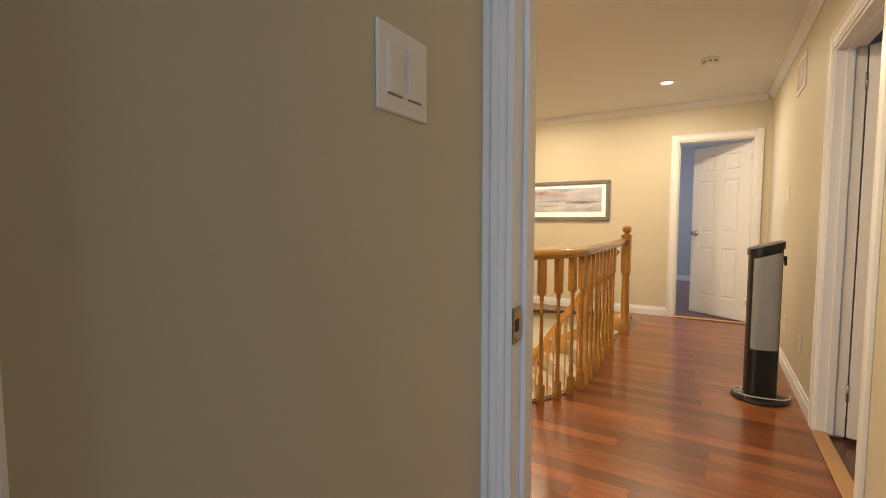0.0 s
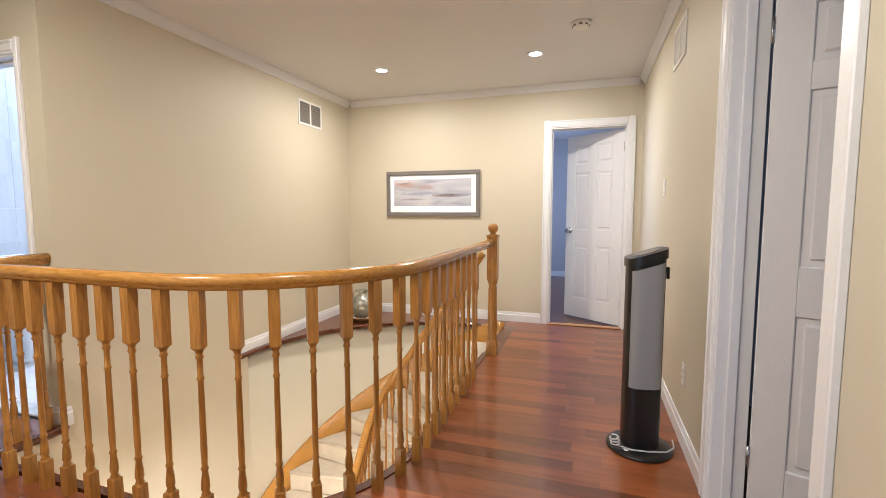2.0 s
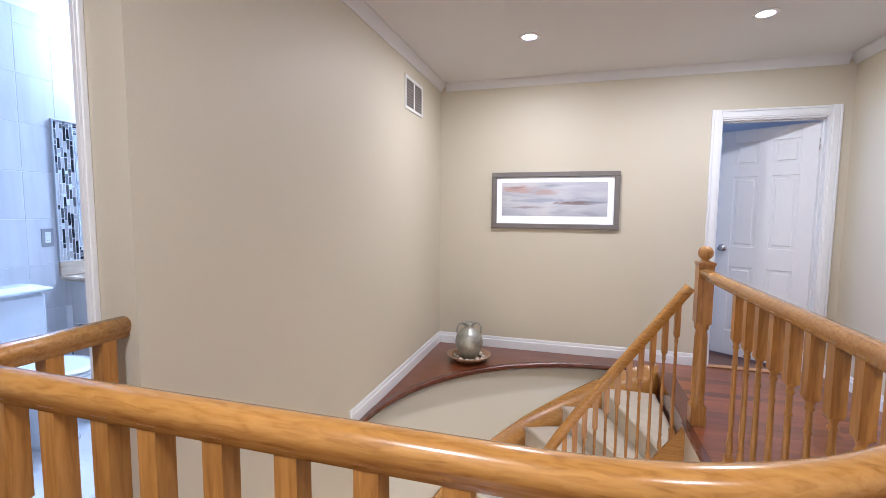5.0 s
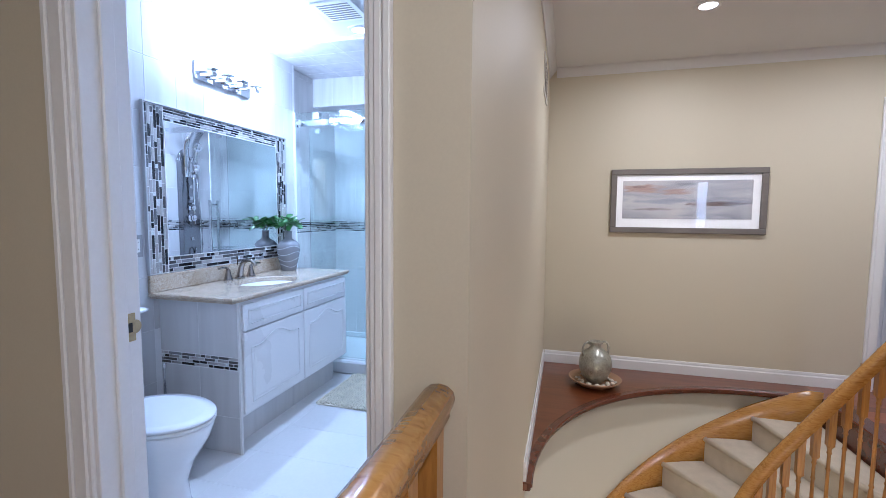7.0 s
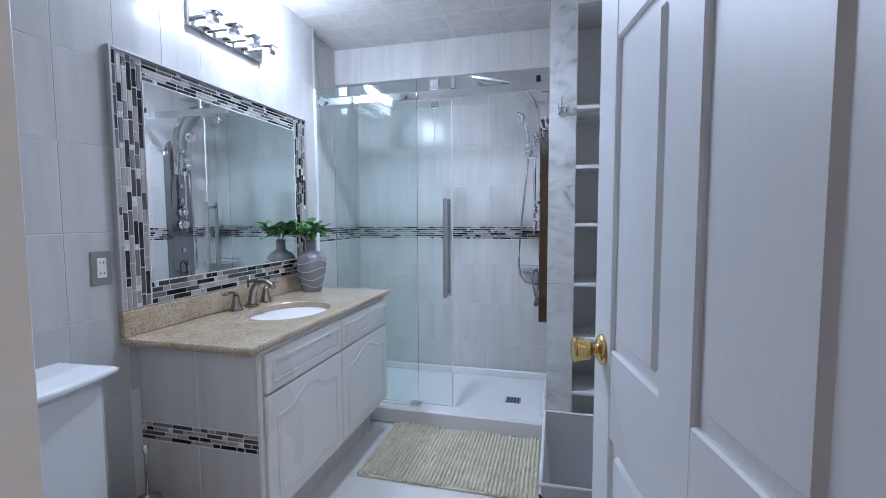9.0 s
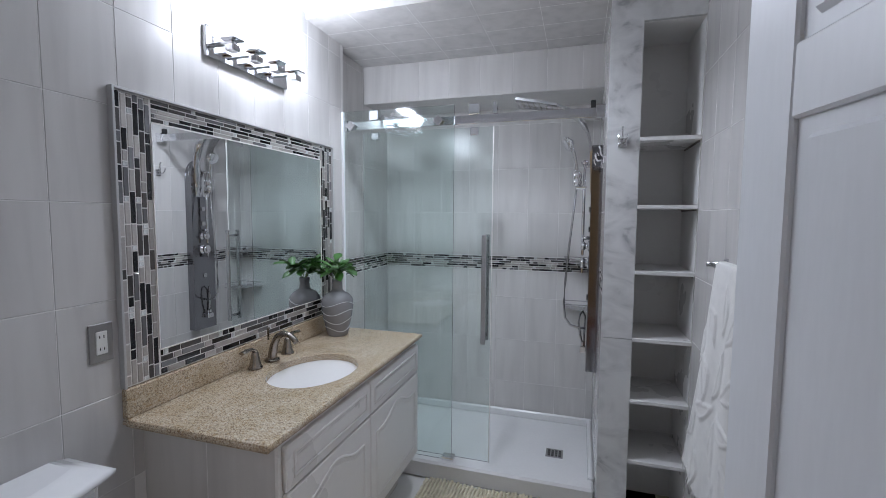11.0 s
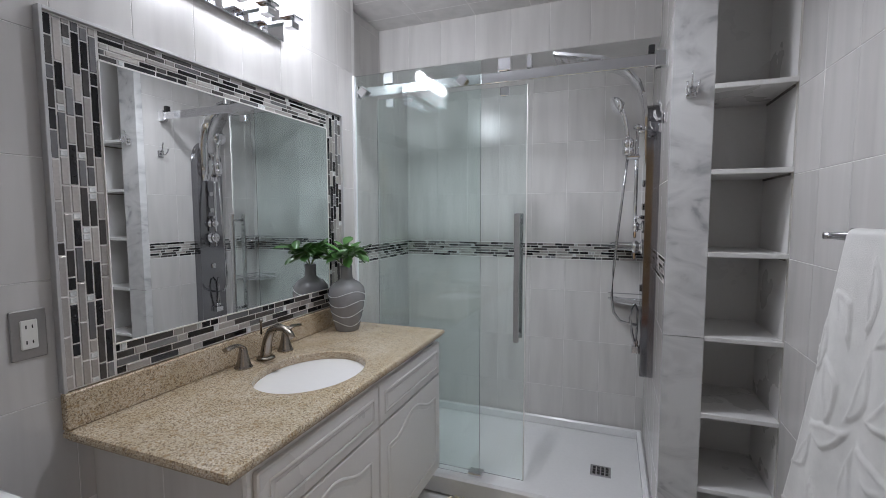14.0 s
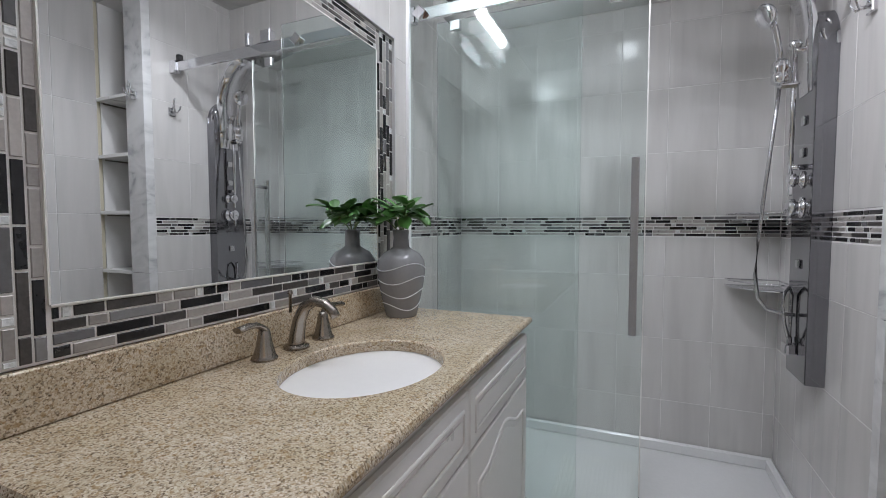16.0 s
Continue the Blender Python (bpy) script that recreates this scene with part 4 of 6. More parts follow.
def slope_body(bm, w, d, z0, z1, rise, n=12, grow=0.0):
    """A rounded upright whose top slopes; front at -y."""
    low, top = [], []
    for k in range(4 * n):
        a = 2 * math.pi * (k + 0.5) / (4 * n)
        c, s = math.cos(a), math.sin(a)
        x = w * math.copysign(abs(c) ** 0.5, c)
        y = d * math.copysign(abs(s) ** 0.6, s)
        low.append(bm.verts.new((x, y, z0)))
        top.append(bm.verts.new((x, y, z1 + rise * x / w)))
    for f in (bm.faces.new(low[::-1]), bm.faces.new(top)):
        for e in f.edges:
            e.smooth = False
    m4 = len(low)
    for k in range(m4):
        f = bm.faces.new((low[k], low[(k + 1) % m4], top[(k + 1) % m4], top[k]))
        f.smooth = True
    return bm


part("column", slope_body(bmesh.new(), 0.088, 0.066, 0.028, 0.955, 0.026), BLACK, tower)
part("front_shell", slope_body(bmesh.new(), 0.080, 0.084, 0.335, 0.935, 0.024), SILVER, tower, "silver front shell")
cap = part("cap", slope_body(bmesh.new(), 0.094, 0.082, 0.956, 1.0, 0.0285), BLACK, tower, "sloping black control cap")
for v in cap.data.vertices:
    if v.co.z < 0.97:
        v.co.z += 0.026 * v.co.x / 0.094
part("control_panel", slope_body(bmesh.new(), 0.060, 0.045, 0.985, 1.004, 0.018), VENT_GREY, tower, "grey control panel")
part("side_hook", boxes((0.09, 0.112, -0.012, 0.012, 0.90, 0.93), (0.10, 0.112, -0.012, 0.012, 0.87, 0.905), bevel=0.004), BLACK, tower)
bm = bmesh.new()
sweep(bm, [(-0.13, -0.06, 0.034), (-0.06, -0.105, 0.036), (0.02, -0.112, 0.036), (0.10, -0.10, 0.034), (0.15, -0.05, 0.03), (0.175, 0.02, 0.012), (0.19, 0.08, 0.006)], circle(0.004, 8))
for ph in range(3):
    sweep(bm, [(-0.13 + 0.022 * math.cos(t * 0.7 + ph), -0.06 + 0.012 * ph + 0.022 * math.sin(t * 0.7 + ph), 0.036 + 0.010 * ph + 0.0012 * t) for t in range(10)], circle(0.0035, 6))
part("coiled_cable", bm, CABLE, tower, "clear grey coiled cable")

# ---- the bathroom: plan ----
MX, SX, BX = -3.99, -4.052, XL - WT + 0.006    # mirror wall, shower's left wall, right wall (bare faces)
BY0, BYC, BYS, BYB = YB + 0.12, 5.686, 5.822, 6.61  # front wall, column face, glass line, shower's back wall
SOF, SOFZ = 6.217, 2.225                        # soffit over the shower
SXR = -2.535                                   # shower's right face
TT = 0.008                                     # tile thickness
wall_mirror = setting("wall_mirror", boxes((MX - 0.2, MX + 0.0066, BY0 - 0.12, BYS + 0.02, 0, HALL_Z)), GROUT, "pale grey tiled wall behind the vanity", "wall")
wall_shower_left = setting("wall_shower_left", boxes((SX - 0.12, SX + 0.0066, BYS + 0.02, BYB + 0.12, 0, HALL_Z)), GROUT, "pale grey tiled shower side wall", "wall")
wall_shower_back = setting("wall_shower_back", boxes((SX, BX, BYB - 0.0066, BYB + 0.12, 0, HALL_Z)), GROUT, "pale grey tiled shower back wall with a mosaic band", "wall")
wall_bath_right = setting("wall_bath_right", boxes((BX - 0.0126, BX, BY0, BYC, 0, HALL_Z)), GROUT, "pale grey tiled bathroom wall with a towel bar", "wall")
setting("wall_bath_west", boxes((MX, BD0, BY0, BY0 + 0.006, 0, HALL_Z), (BD1, BX - 0.006, BY0, BY0 + 0.006, 0, HALL_Z), (BD0, BD1, BY0, BY0 + 0.006, 2.055, HALL_Z)), TILE, "pale grey tiled wall beside the bathroom doorway", "wall")
# column between shower and niche, with the niche above and beside it
wall_shower_right = setting("wall_shower_right", boxes((SXR + 0.0014, SXR + 0.06, BYC + 0.02, BYB, 0, HALL_Z)), GROUT, "pale grey tiled shower wall that carries the shower panel", "wall")
NX0, NX1, NTOP, NBACK = -2.398, -2.150, 2.355, 6.03
setting("wall_niche", boxes((SXR + 0.06, NX0 - 0.012, BYC + 0.02, NBACK, 0, HALL_Z), (SXR + 0.06, BX, NBACK, NBACK + 0.1, 0, HALL_Z), (NX0 - 0.012, BX, BYC + 0.02, NBACK, NTOP + 0.012, HALL_Z)), GROUT, "wall block round the shelf niche", "wall")
column = setting("column_facing", boxes((SXR, NX0, BYC, BYC + 0.02, 0.0, 0.922), (SXR, NX0, BYC, BYC + 0.02, 0.9245, HALL_Z), (SXR, SXR + TT, BYC + 0.02, BYC + 0.043, 0.0, HALL_Z), (NX0 + 0.0002, BX - 0.014, BYC, BYC + 0.02, NTOP, HALL_Z)), MARBLE, "grey-veined white marble column beside the shower", "column")
setting("floor_bath", boxes((MX, BX, YB + 0.118, BYS + 0.05, -0.1, -0.0014)), GROUT, "white tiled bathroom floor", "floor")
setting("ceiling_bath", boxes((SX, BX, BY0, 5.48, BATH_Z, BATH_Z + 0.1)), CEIL, "white bathroom ceiling", "ceiling")
bm = boxes((SX, BX, 5.48, BYB, SHOWER_Z, BATH_Z + 0.1))
setting("ceiling_bath_low", bm, TILE, "lower tiled ceiling towards the shower", "ceiling")
setting("ceiling_grout", boxes(*[(x - 0.001, x + 0.001, 5.482, SOF - 0.002, SHOWER_Z - 0.0006, SHOWER_Z + 0.01) for x in (-3.75, -3.45, -3.15, -2.85, -2.55)], *[(SX, SXR, y - 0.001, y + 0.001, SHOWER_Z - 0.0006, SHOWER_Z + 0.01) for y in (5.68, 5.88, 6.08)]), GROUT, "grout lines of the tiled ceiling", "grout")
soffit = setting("soffit", boxes((SX, SXR, SOF + 0.0014, BYB, SOFZ, SHOWER_Z)), GROUT, "tiled soffit above the shower", "soffit")

# shower tray, kerb and glass
tray = thing("shower_tray", "low white acrylic shower tray with a raised kerb", "shower tray")
part("floor_pan", boxes((SX, SXR, BYS + 0.05, BYB, 0.0, 0.062)), ACRYLIC, tray)
part("kerb", boxes((MX, SXR - 0.004, BYS - 0.045, BYS + 0.055, 0.0, 0.105), bevel=0.012), ACRYLIC, tray)
part("rim", boxes((SX, SXR, BYB - 0.03, BYB - TT - 0.001, 0.058, 0.115), (SX + TT, SX + 0.03, BYS + 0.055, BYB - 0.03, 0.058, 0.1149), (SXR - 0.03, SXR - 0.001, BYS + 0.055, BYB - 0.03, 0.058, 0.1149), bevel=0.008), ACRYLIC, tray)
drain = thing("shower_drain", "square steel shower drain grate in the tray", "drain", pose(-2.753, 6.16, 0.0625))
part("grate_frame", boxes((-0.05, 0.05, -0.05, 0.05, 0, 0.003), bevel=0.001), STEEL, drain)
for i in range(4):
    for j in range(3):
        part("slot", boxes((-0.038 + 0.021 * i, -0.024 + 0.021 * i, -0.036 + 0.026 * j, -0.016 + 0.026 * j, 0.0028, 0.0038)), DARK, drain)

screen = thing("shower_screen", "frameless greenish glass shower screen with a sliding door", "shower screen")
fixed = part("fixed_panel", boxes((MX + 0.006, -3.305, BYS, BYS + 0.009, 0.107, 2.085), bevel=0.001), GLASS, screen, "clear fixed glass panel")
slide = part("sliding_panel", boxes((-3.86, -3.098, BYS + 0.03, BYS + 0.039, 0.115, 1.965), bevel=0.001), GLASS, screen, "clear sliding glass door")
fixed.visible_shadow = slide.visible_shadow = False
part("top_bar", boxes((MX + 0.004, SXR - 0.001, BYS + 0.012, BYS + 0.027, 1.980, 2.027), bevel=0.002), CHROME, screen, "flat chrome sliding bar")
for x0, x1 in ((SXR - 0.05, SXR), (MX + TT, MX + TT + 0.035)):
    part("end_bracket", boxes((x0, x1, BYS + 0.002, BYS + 0.036, 1.972, 2.036), bevel=0.003), CHROME, screen)
part("bumper", boxes((SXR - 0.075, SXR - 0.051, BYS + 0.006, BYS + 0.034, 2.028, 2.062), bevel=0.003), BLACK, screen, "black rubber bumper")
part("stop_block", boxes((-3.098, -3.074, BYS + 0.004, BYS + 0.036, 2.028, 2.088), bevel=0.003), CHROME, screen)
for x in (-3.782, -3.199):
    r = part("roller", boxes((x - 0.03, x + 0.03, BYS + 0.006, BYS + 0.05, 2.028, 2.086), bevel=0.004), CHROME, screen, "chrome roller block")
    part("lower_clamp", boxes((x - 0.022, x + 0.022, BYS + 0.022, BYS + 0.046, 1.922, 1.962), bevel=0.003), CHROME, screen)
for x in (-3.923, -3.395):
    bm = boxes((-0.022, 0.022, -0.012, 0.014, -0.022, 0.022), bevel=0.003)
    bmesh.ops.transform(bm, matrix=Matrix.Translation((x, BYS, 2.004)) @ pose(0, 0, 0, 0, 45, 0), verts=bm.verts[:])
    part("panel_bolt", bm, CHROME, screen)
bm = bmesh.new()
for yy in (BYS - 0.015, BYS + 0.075):
    box(bm, -3.141, -3.116, yy - 0.006, yy + 0.006, 0.798, 1.390, 0.002)
for z in (0.83, 1.355):
    lathe(bm, [(0.008, 0.0), (0.008, 0.09)], 12, m=pose(-3.1285, BYS - 0.015, z, -90, 0, 0))
part("door_handle", bm, STEEL, screen, "long square steel pull handle")
part("floor_guide", boxes((-3.36, -3.29, BYS - 0.012, BYS + 0.045, 0.1055, 0.128), bevel=0.003), CHROME, screen)
part("wall_channel", boxes((MX + TT, MX + TT + 0.012, BYS - 0.006, BYS + 0.015, 0.106, 2.085)), TRIM, screen)
part("edge_seal", boxes((-3.098, -3.094, BYS + 0.028, BYS + 0.041, 0.115, 1.965)), PLASTIC, screen)

# shower panel on the right wall
PX, PY0, PY1 = SXR - 0.057, 6.045, 6.245
PYC = (PY0 + PY1) / 2
panel = thing("shower_tower", "polished steel wall shower unit bending over into a rain head", "shower")
bm = bmesh.new()
arch = [(PY0, 0.625), (PY1, 0.625)] + [(PYC + 0.1 * math.cos(radians(a)), 1.76 + 0.13 * math.sin(radians(a))) for a in range(0, 181, 15)]
front, back = [bm.verts.new((PX, y, z)) for y, z in arch], [bm.verts.new((SXR, y, z)) for y, z in arch]
bm.faces.new(front), bm.faces.new(back[::-1])
for k in range(len(arch)):
    j = (k + 1) % len(arch)
    bm.faces.new((front[k], front[j], back[j], back[k]))
bmesh.ops.bevel(bm, geom=bm.edges[:], offset=0.003, segments=1, affect="EDGES")
part("body", bm, PANEL_STEEL, panel, "mirror-polished steel body")


def bent_plate(path, thick):
    """A plate along (x, z, half width), bending in the plane across the wall."""
    bm = bmesh.new()
    rows = []
    for k, (x, z, w) in enumerate(path):
        a, b = path[max(k - 1, 0)], path[min(k + 1, len(path) - 1)]
        d = Vector((b[0] - a[0], 0, b[1] - a[1])).normalized()
        n = Vector((-d.z, 0, d.x)) * thick / 2
        c = Vector((x, PYC, z))
        rows.append([bm.verts.new(c + n + Vector((0, -w, 0))), bm.verts.new(c + n + Vector((0, w, 0))), bm.verts.new(c - n + Vector((0, w, 0))), bm.verts.new(c - n + Vector((0, -w, 0)))])
    for a, b in zip(rows, rows[1:]):
        for k in range(4):
            bm.faces.new((a[k], a[(k + 1) % 4], b[(k + 1) % 4], b[k])).smooth = k in (0, 2)
    bm.faces.new(rows[0][::-1]), bm.faces.new(rows[-1])
    for e in bm.edges:
        if len(e.link_faces) == 2 and e.calc_face_angle(0) > 0.9:
            e.smooth = False
    return bm


BEND = [(0.004, 1.62, 0.060), (-0.001, 1.75, 0.072), (-0.005, 1.85, 0.078), (-0.014, 1.92, 0.08), (-0.036, 1.985, 0.082), (-0.078, 2.042, 0.085), (-0.13, 2.080, 0.088), (-0.19, 2.104, 0.092)]
part("rain_arm", bent_plate([(PX + x, z, w) for x, z, w in BEND], 0.012), CHROME, panel, "curved polished steel arm")
head = part("rain_head", bent_plate([(PX - 0.19, 2.104, 0.098), (PX - 0.30, 2.127, 0.100), (PX - 0.42, 2.152, 0.100)], 0.013), STEEL, panel, "flat rectangular rain head")
for i in range(6):
    for j in range(6):
        u = 0.03 + 0.034 * i
        bm = bmesh.new()
        box(bm, PX - 0.19 - u - 0.003, PX - 0.19 - u + 0.003, PYC - 0.0775 + 0.03 * j, PYC - 0.0715 + 0.03 * j, 2.104 + 0.2087 * u - 0.0105, 2.104 + 0.2087 * u - 0.006)
        part("nozzle", bm, VENT_GREY, head)
for z, rad in ((1.325, 0.024), (1.229, 0.031)):
    bm = bmesh.new()
    lathe(bm, [(rad + 0.006, 0.0), (rad + 0.006, 0.005), (rad * 0.7, 0.010), (rad * 0.7, 0.020), (rad, 0.023), (rad, 0.040), (rad * 0.8, 0.045), (0.0001, 0.046)], 22, m=pose(PX, PYC - 0.005, z, 0, -90, 0))
    knob = part("valve_knob", bm, CHROME, panel)
    part("lever", boxes((PX - 0.042, PX - 0.028, PYC - 0.008, PYC + 0.004, z - rad - 0.03, z - rad + 0.004), bevel=0.003), CHROME, knob)
for z in (1.42, 1.53, 1.03):
    part("body_jet", boxes((PX - 0.008, PX, PYC - 0.016, PYC + 0.016, z - 0.016, z + 0.016), bevel=0.003), STEEL, panel)
RXX = PX - 0.036
bm = bmesh.new()
lathe(bm, [(0.009, 1.345), (0.009, 1.79)], 14, (RXX, PYC, 0))
for z in (1.37, 1.775):
    lathe(bm, [(0.010, 0.0), (0.010, 0.036)], 10, m=pose(PX, PYC, z, 0, -90, 0))
lathe(bm, [(0.0001, 1.782), (0.018, 1.784), (0.022, 1.794), (0.016, 1.806), (0.0001, 1.811)], 16, (RXX, PYC, 0))
part("slide_rail", bm, CHROME, panel)
part("rail_holder", boxes((RXX - 0.050, RXX + 0.016, PYC - 0.02, PYC + 0.02, 1.645, 1.668), bevel=0.009), CHROME, panel)
hand = thing("hand_shower", "chrome hand shower in its holder with a metal hose", "hand shower")
HX = RXX - 0.040
bm = bmesh.new()
sweep(bm, [(HX, PYC, 1.70), (HX - 0.006, PYC - 0.004, 1.78), (HX - 0.022, PYC - 0.012, 1.85), (HX - 0.036, PYC - 0.02, 1.885)], circle(0.0115, 12))
part("handle", bm, CHROME, hand)
bm = bmesh.new()
lathe(bm, [(0.016, -0.012), (0.028, 0.0), (0.040, 0.012), (0.043, 0.026), (0.037, 0.033), (0.0001, 0.034)], 24, m=pose(HX - 0.036, PYC - 0.02, 1.905, 0, -112, 20))
part("spray_head", bm, CHROME, hand)
bm = bmesh.new()
lathe(bm, [(0.014, 1.662), (0.026, 1.669), (0.028, 1.69), (0.024, 1.697), (0.024, 1.703), (0.029, 1.710), (0.028, 1.735), (0.020, 1.745), (0.013, 1.752)], 18, (HX, PYC, 0))
part("holder_body", bm, CHROME, hand)
bm = bmesh.new()
sweep(bm, [(HX, PYC, 1.66), (HX - 0.015, PYC - 0.008, 1.50), (HX - 0.034, PYC - 0.01, 1.30), (HX - 0.048, PYC - 0.01, 1.12), (HX - 0.054, PYC - 0.01, 0.985), (HX - 0.044, PYC - 0.008, 0.905), (HX - 0.015, PYC, 0.862), (HX + 0.03, PYC, 0.850), (PX - 0.006, PYC, 0.848)], circle(0.0065, 8))
part("hose", bm, STEEL, hand, "flexible metal hose")
bm = bmesh.new()
sweep(bm, [(PX - 0.020, PYC, 0.755), (PX - 0.034, PYC, 0.81), (PX - 0.044, PYC, 0.88), (PX - 0.036, PYC, 0.93), (PX - 0.022, PYC + 0.012, 0.945), (PX - 0.010, PYC + 0.024, 0.915), (PX - 0.010, PYC + 0.028, 0.84), (PX - 0.012, PYC + 0.028, 0.76)], circle(0.006, 8))
part("hose_loop", bm, STEEL, hand, "looped metal connecting hose")
part("hose_fitting", boxes((PX - 0.034, PX - 0.001, PYC - 0.014, PYC + 0.04, 0.705, 0.742), (PX - 0.028, PX - 0.012, PYC - 0.008, PYC + 0.008, 0.742, 0.766), (PX - 0.02, PX - 0.004, PYC + 0.02, PYC + 0.036, 0.742, 0.766), bevel=0.004), CHROME, hand)


def caddy(z, label):
    c = thing("corner_caddy", label, "shower caddy", group="shower caddies")
    r = 0.205
    base = [(SXR - 0.003, BYB - TT - 0.003)] + [(SXR - 0.003 - r * math.sin(radians(a)), BYB - TT - 0.003 - r * math.cos(radians(a))) for a in range(0, 91, 10)]
    bm = bmesh.new()
    sweep(bm, [(x, y, z + 0.028) for x, y in base], circle(0.0035, 6), closed=True)
    sweep(bm, [(x, y, z) for x, y in base], circle(0.0035, 6), closed=True)
    part("wire_rim", bm, CHROME, c)
    bm = bmesh.new()
    prism(bm, base, z - 0.001, z + 0.001)
    part("shelf_plate", bm, STEEL, c, "thin perforated steel shelf")
    for k in range(1, 8):
        d = r * k / 8
        bm = bmesh.new()
        y_end = BYB - TT - 0.003 - math.sqrt(max(0.0, r * r - d * d))
        sweep(bm, [(SXR - 0.003 - d, BYB - TT - 0.004, z), (SXR - 0.003 - d, y_end, z)], circle(0.0025, 6))
        part("wire_bar", bm, CHROME, c)


caddy(1.192, "chrome wire corner caddy above the mosaic band")
caddy(0.895, "chrome wire corner caddy below the mosaic band")


def robe_hook(m, label):
    h = thing("robe_hook", label, "wall hook", m)
    part("wall_plate", boxes((-0.02, 0.02, 0.0, 0.012, -0.02, 0.02), bevel=0.003), CHROME, h)
    for s in (-1, 1):
        bm = bmesh.new()
        sweep(bm, [(s * 0.004, 0.012, 0.0), (s * 0.010, 0.035, -0.005), (s * 0.017, 0.045, 0.012), (s * 0.019, 0.047, 0.03)], circle(0.004, 8))
        part("prong", bm, CHROME, h)
    bm = bmesh.new()
    sweep(bm, [(0, 0.010, 0.012), (0, 0.022, 0.03), (0, 0.024, 0.055), (0, 0.032, 0.068)], circle(0.0042, 8))
    part("upper_prong", bm, CHROME, h)


robe_hook(pose(-2.472, BYC, 1.825, 0, 0, 180), "chrome robe hook on the marble column")
robe_hook(pose(SXR, 6.06, 1.77, 0, 0, 90), "chrome robe hook inside the shower")
robe_hook(pose(SXR, 5.83, 1.77, 0, 0, 90), "chrome robe hook inside the shower")

# shelf niche
niche = thing("shelf_niche", "tall white recessed niche with six empty shelves", "shelving")
part("side_panel", boxes((NX0 - 0.012, NX0, BYC + 0.021, NBACK, 0.0, NTOP)), THERMOFOIL, niche)
part("side_panel", boxes((NX1, BX - 0.006, BYC + 0.021, NBACK, 0.0, NTOP)), THERMOFOIL, niche)
part("back_panel", boxes((NX0, NX1, NBACK - 0.012, NBACK, 0.0, NTOP)), THERMOFOIL, niche)
part("top_panel", boxes((NX0 - 0.012, BX - 0.006, BYC + 0.021, NBACK, NTOP, NTOP + 0.012)), THERMOFOIL, niche)
for z in (1.848, 1.545, 1.245, 0.931, 0.637, 0.345):
    s = part("shelf", boxes((NX0 + 0.0005, NX1 - 0.0005, BYC - 0.004, NBACK - 0.012, z - 0.018, z), bevel=0.002), THERMOFOIL, niche)
    part("shelf_support", boxes((NX1 - 0.006, NX1 - 0.001, BYC + 0.03, NBACK - 0.02, z - 0.026, z - 0.0185)), VENT_GREY, s)

# towel on its bar
bar = thing("towel_bar", "chrome towel bar on the tiled wall", "towel bar")
bm = bmesh.new()
lathe(bm, [(0.008, 4.775), (0.008, 5.26)], 12, m=pose(-2.205, 0, 1.328, -90, 0, 0) @ Matrix.Diagonal((1, 1, 1, 1)))
part("rod", bm, STEEL, bar)
for y in (4.79, 5.245):
    bm = bmesh.new()
    lathe(bm, [(0.02, 0.0), (0.02, 0.008), (0.009, 0.012), (0.009, 0.065)], 14, m=pose(BX - 0.006 - TT, y, 1.328, 0, -90, 0))
    part("post", bm, STEEL, bar)
towel = thing("towel", "white embossed terry towel hanging over the bar", "towel")
bm = bmesh.new()
# embossed petals: across and down the towel from its top middle, turn, half length, half width
PETALS = [(-0.10, 0.16, 55, 0.075, 0.026), (0.02, 0.12, 100, 0.07, 0.024), (0.14, 0.17, 140, 0.075, 0.026), (-0.15, 0.33, 40, 0.085, 0.032), (-0.01, 0.33, 75, 0.08, 0.03), (0.12, 0.36, 120, 0.08, 0.03), (-0.12, 0.47, -5, 0.08, 0.026), (0.10, 0.48, 15, 0.08, 0.028),
          (-0.02, 0.56, -70, 0.08, 0.026), (0.19, 0.58, 60, 0.07, 0.026), (-0.19, 0.60, 110, 0.06, 0.024), (0.08, 0.69, 95, 0.075, 0.026), (-0.10, 0.70, 65, 0.06, 0.024), (0.22, 0.28, 95, 0.06, 0.022), (-0.21, 0.20, 80, 0.06, 0.02)]


def emboss(a, d):
    """Height of the raised pattern: each petal a soft pad with a ridge round it."""
    h = 0.0
    for px, pd, turn, ln, wd in PETALS:
        c, sn = math.cos(radians(turn)), math.sin(radians(turn))
        u_, v_ = (a - px) * c + (d - pd) * sn, -(a - px) * sn + (d - pd) * c
        v_ += 0.25 * u_ * u_ / ln
        q = math.hypot(u_ / ln, v_ / (wd * max(0.15, 1 - 0.6 * abs(u_ / ln))))
        if q < 1.5:
            h = max(h, 0.0045 * math.exp(-((q - 1.0) / 0.22) ** 2) + (0.003 if q < 1 else 0.0))
    return h


